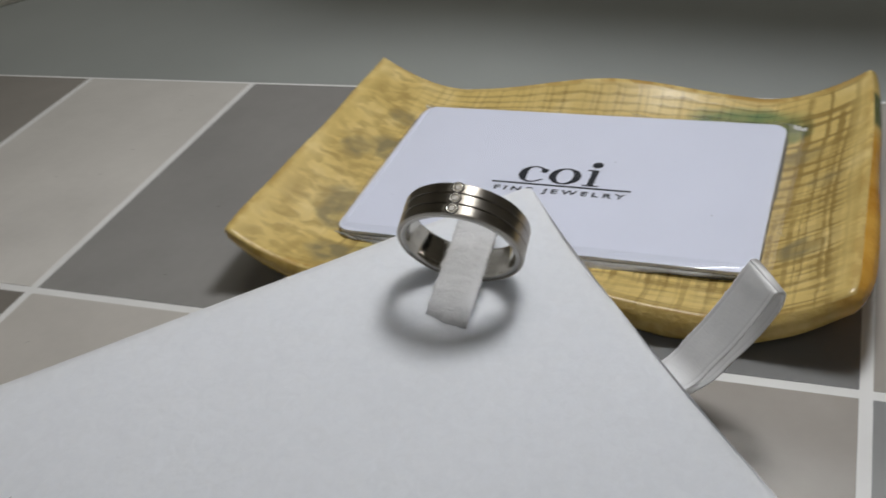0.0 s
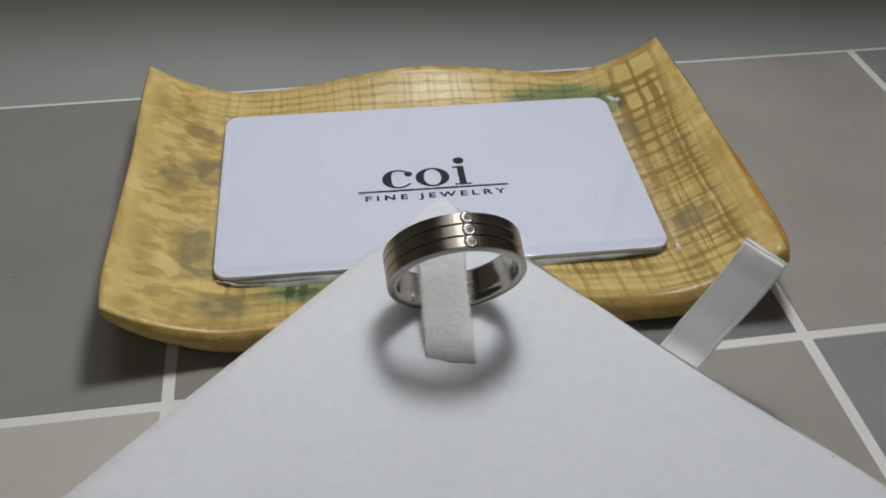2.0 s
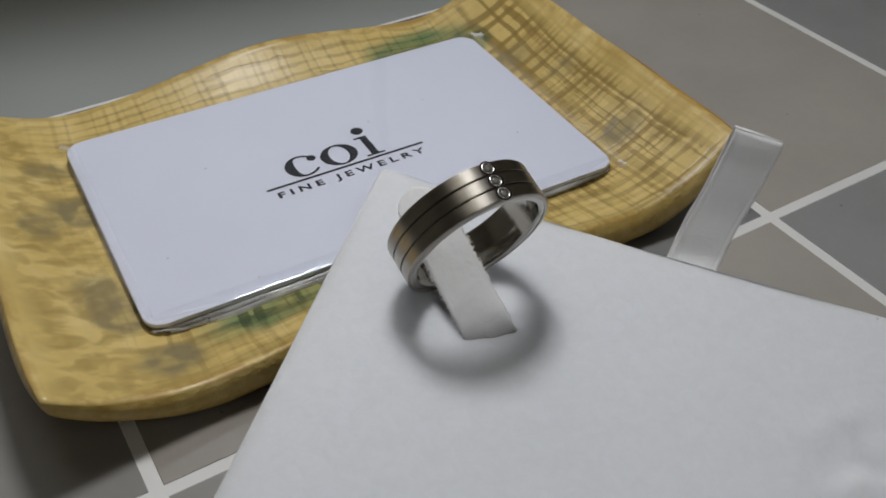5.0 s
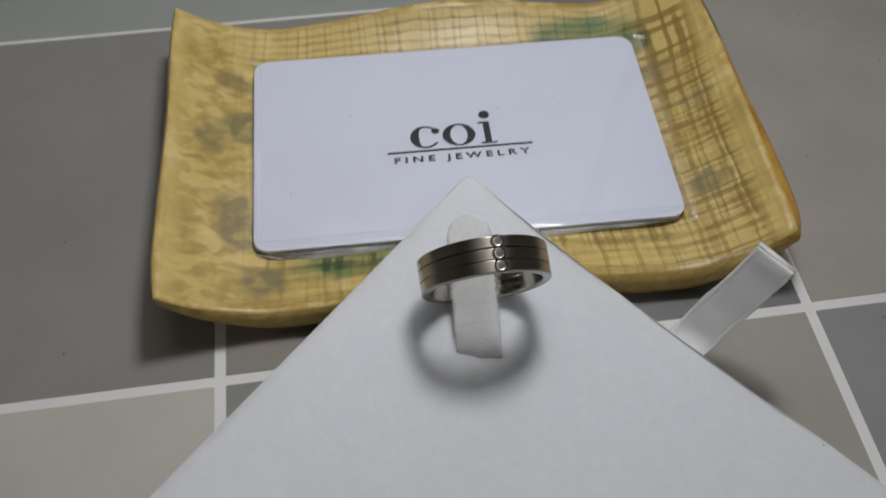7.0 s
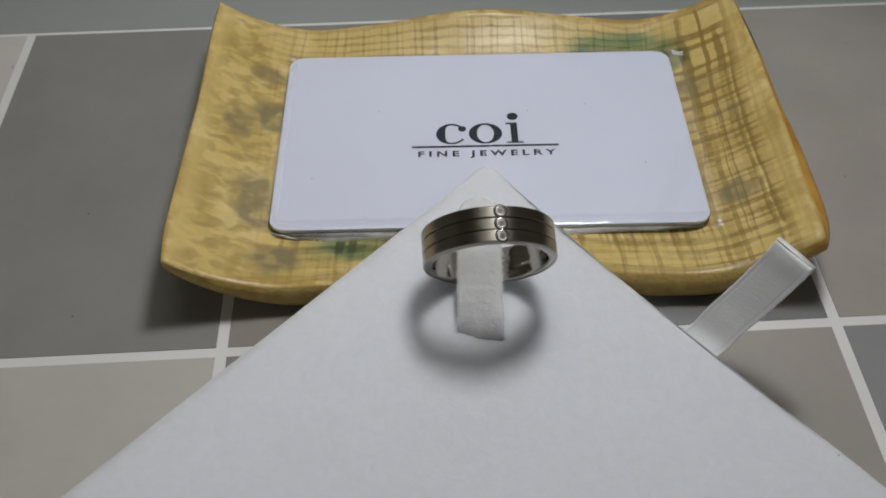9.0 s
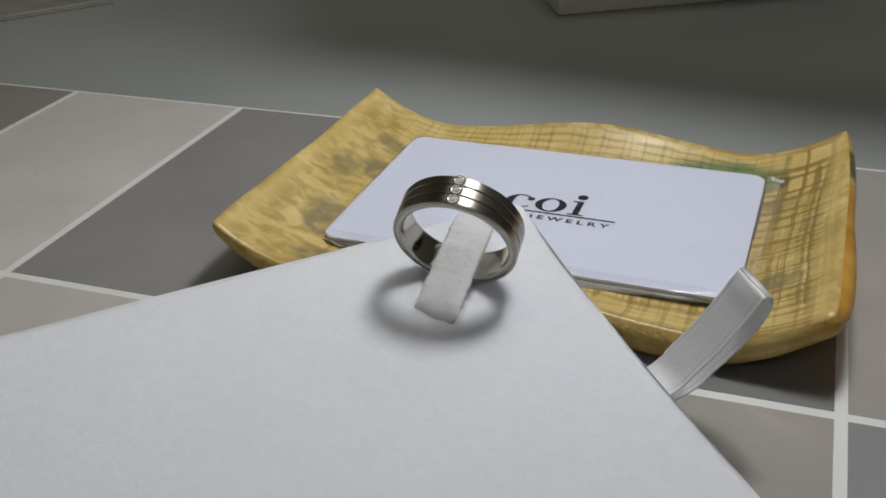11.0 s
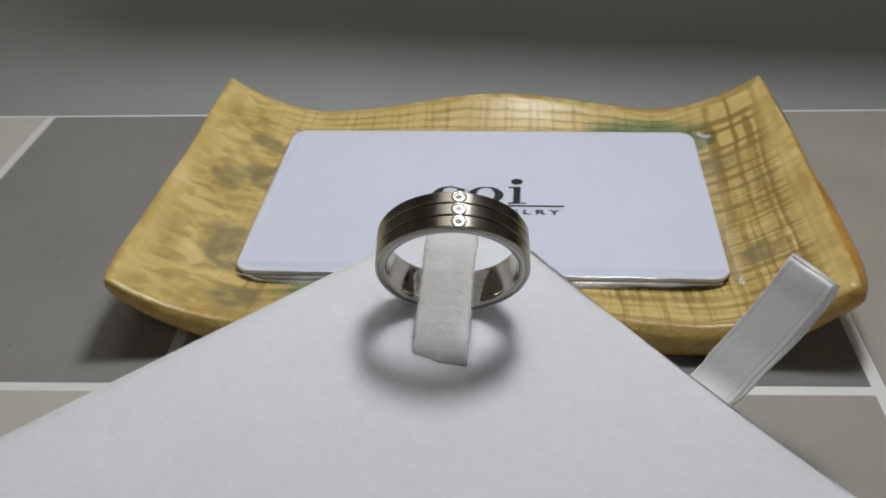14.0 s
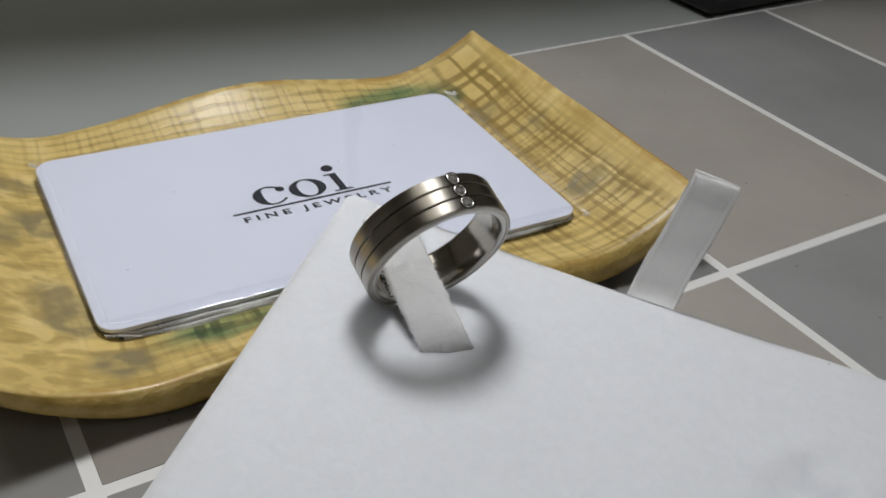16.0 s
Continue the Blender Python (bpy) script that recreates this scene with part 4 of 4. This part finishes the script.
def build_white_box():
    ob = empty("white_box", cmpose(1.1, 21.75, -0.14, 0, 0, 29))
    tagged(ob, "white cardboard box with a dark gap under its lid", "box")
    part("box_base", block(0, 12, 0, 9, 0, 1.05, 0.09, 3), BOXWHITE, ob)
    # the gap is a solid block with its shade put into the colour
    part("box_gap", block(0.10, 11.9, 0.10, 8.9, 1.05, 1.55), BOXDARK, ob, "recessed block coloured dark for the shaded gap")
    part("box_lid", block(0, 12, 0, 9, 1.55, 3.4, 0.09, 3), BOXWHITE, ob)


build_white_box()


def build_black_case():
    ob = empty("black_case", cmpose(20.5, 10.28, 0.0, 0, 0, 1))
    tagged(ob, "black plastic case standing on the desk", "case")
    part("case_body", block(0, 11, 0, 9, 0, 5.6, 0.15), BLACK, ob)
    part("case_lid", block(-0.05, 11.05, -0.05, 9.05, 5.62, 6.6, 0.2), BLACK, ob)


build_black_case()


def build_pouch(name_m, w, d, seed, label):
    bm = bmesh.new()
    nu, nv = 26, 20
    grid = {}
    for i in range(nu + 1):
        for j in range(nv + 1):
            x, y = -w / 2 + w * i / nu, -d / 2 + d * j / nv
            edge = min(i, nu - i, j, nv - j) / 4
            h = 0.06 + 0.28 * ease(edge) * (0.6 + 0.8 * noise.noise(Vector((x * 0.45 + seed, y * 0.45, seed)))) + 0.10 * abs(noise.noise(Vector((x * 1.3, y * 1.3 + seed, 2.0))))
            grid[i, j] = (bm.verts.new((x, y, h)), bm.verts.new((x, y, 0.0)))
    for i in range(nu):
        for j in range(nv):
            q = ((i, j), (i + 1, j), (i + 1, j + 1), (i, j + 1))
            bm.faces.new([grid[k][0] for k in q])
            bm.faces.new([grid[k][1] for k in reversed(q)])
    rim = [(i, 0) for i in range(nu)] + [(nu, j) for j in range(nv)] + [(i, nv) for i in range(nu, 0, -1)] + [(0, j) for j in range(nv, 0, -1)]
    for k, q in zip(rim, rim[1:] + rim[:1]):
        bm.faces.new((grid[k][0], grid[k][1], grid[q][1], grid[q][0]))
    ob = part("plastic_pouch", bm, POUCH, None, label, True, name_m)
    tagged(ob, category="pouch")
    seal = block(-w / 2, w / 2, -d / 2 - 0.35, -d / 2 + 0.01, 0.0, 0.09, 0.03)
    part("seal_strip", seal, POUCH, ob, "flat sealed edge of the pouch")
    return ob


build_pouch(cmpose(-26.0, 10.2, -0.14, 0, 0, 4), 12, 8.6, 3.1, "crumpled cloudy plastic pouch lying on the desk")
pb = build_pouch(cmpose(-24.6, 19.8, -0.14, 0, 0, 48), 9.4, 9.4, 7.7, "cloudy plastic pouch with a faint dark print")
part("printed_patch", block(2.0, 3.1, -3.2, -2.8, 0.20, 0.30, 0.03), PRINT, pb)

# ---- the lamp that lights the table: an assumed body, above the view ----


def build_lamp():
    ob = empty("desk_lamp", cmpose(30, 52, -0.14))
    tagged(ob, "assumed black desk lamp out of view, round head, added cutoff flap", "lamp")
    inv = Vector((30, 52, -0.14))

    def at(x, y, zz):
        return Vector((x, y, zz)) - inv

    bm = bmesh.new()
    bmesh.ops.create_cone(bm, cap_ends=True, segments=40, radius1=7, radius2=6.6, depth=1.6, matrix=Matrix.Translation((0, 0, 0.8)))
    part("lamp_base", bm, BLACK, ob)
    bm = bmesh.new()
    bmesh.ops.create_cone(bm, cap_ends=True, segments=20, radius1=0.6, radius2=0.6, depth=28, matrix=Matrix.Translation((0, 0, 15)))
    part("lamp_pole", bm, BLACK, ob)
    a, b = at(30, 52, 28.4), at(*LAMP) + Vector((0, 0, 5.2))
    mid, d = (a + b) / 2, b - a
    bm = bmesh.new()
    bmesh.ops.create_cone(bm, cap_ends=True, segments=20, radius1=0.5, radius2=0.5, depth=d.length, matrix=Matrix.Translation(mid) @ d.to_track_quat("Z", "Y").to_matrix().to_4x4())
    part("lamp_arm", bm, BLACK, ob)
    c = at(*LAMP)
    bm = bmesh.new()
    bmesh.ops.create_cone(bm, cap_ends=True, segments=40, radius1=4.2, radius2=2.6, depth=2.8, matrix=Matrix.Translation(c + Vector((0, 0, 3.8))))
    part("lamp_head", bm, BLACK, ob)
    # an unseen flap, added behind the head, cuts the light off across the desk
    edge_z, rise = 13.5, 14.5
    lo = edge_z / LAMP[2]
    p, q = (at(x + (LAMP[0] - x) * lo, y + (LAMP[1] - y) * lo, 0) for x, y in ((-8.5, 15.3), (26.0, 10.6)))
    out = Vector((-(q - p).y, (q - p).x, 0)).normalized()
    lean = [Vector(), out * 0.2, out * 7.2 + Vector((0, 0, rise)), out * 7.0 + Vector((0, 0, rise))]
    bm = bmesh.new()
    ends = [[bm.verts.new((k.x + o.x, k.y + o.y, edge_z + o.z - inv.z)) for o in lean] for k in (p, q)]
    for i in range(4):
        bm.faces.new((ends[0][i], ends[0][(i + 1) % 4], ends[1][(i + 1) % 4], ends[1][i]))
    bm.faces.new(ends[0])
    bm.faces.new(ends[1][::-1])
    part("cutoff_flap", bm, FLAPWHITE, ob, "unseen white flap added to cut off the light")


build_lamp()
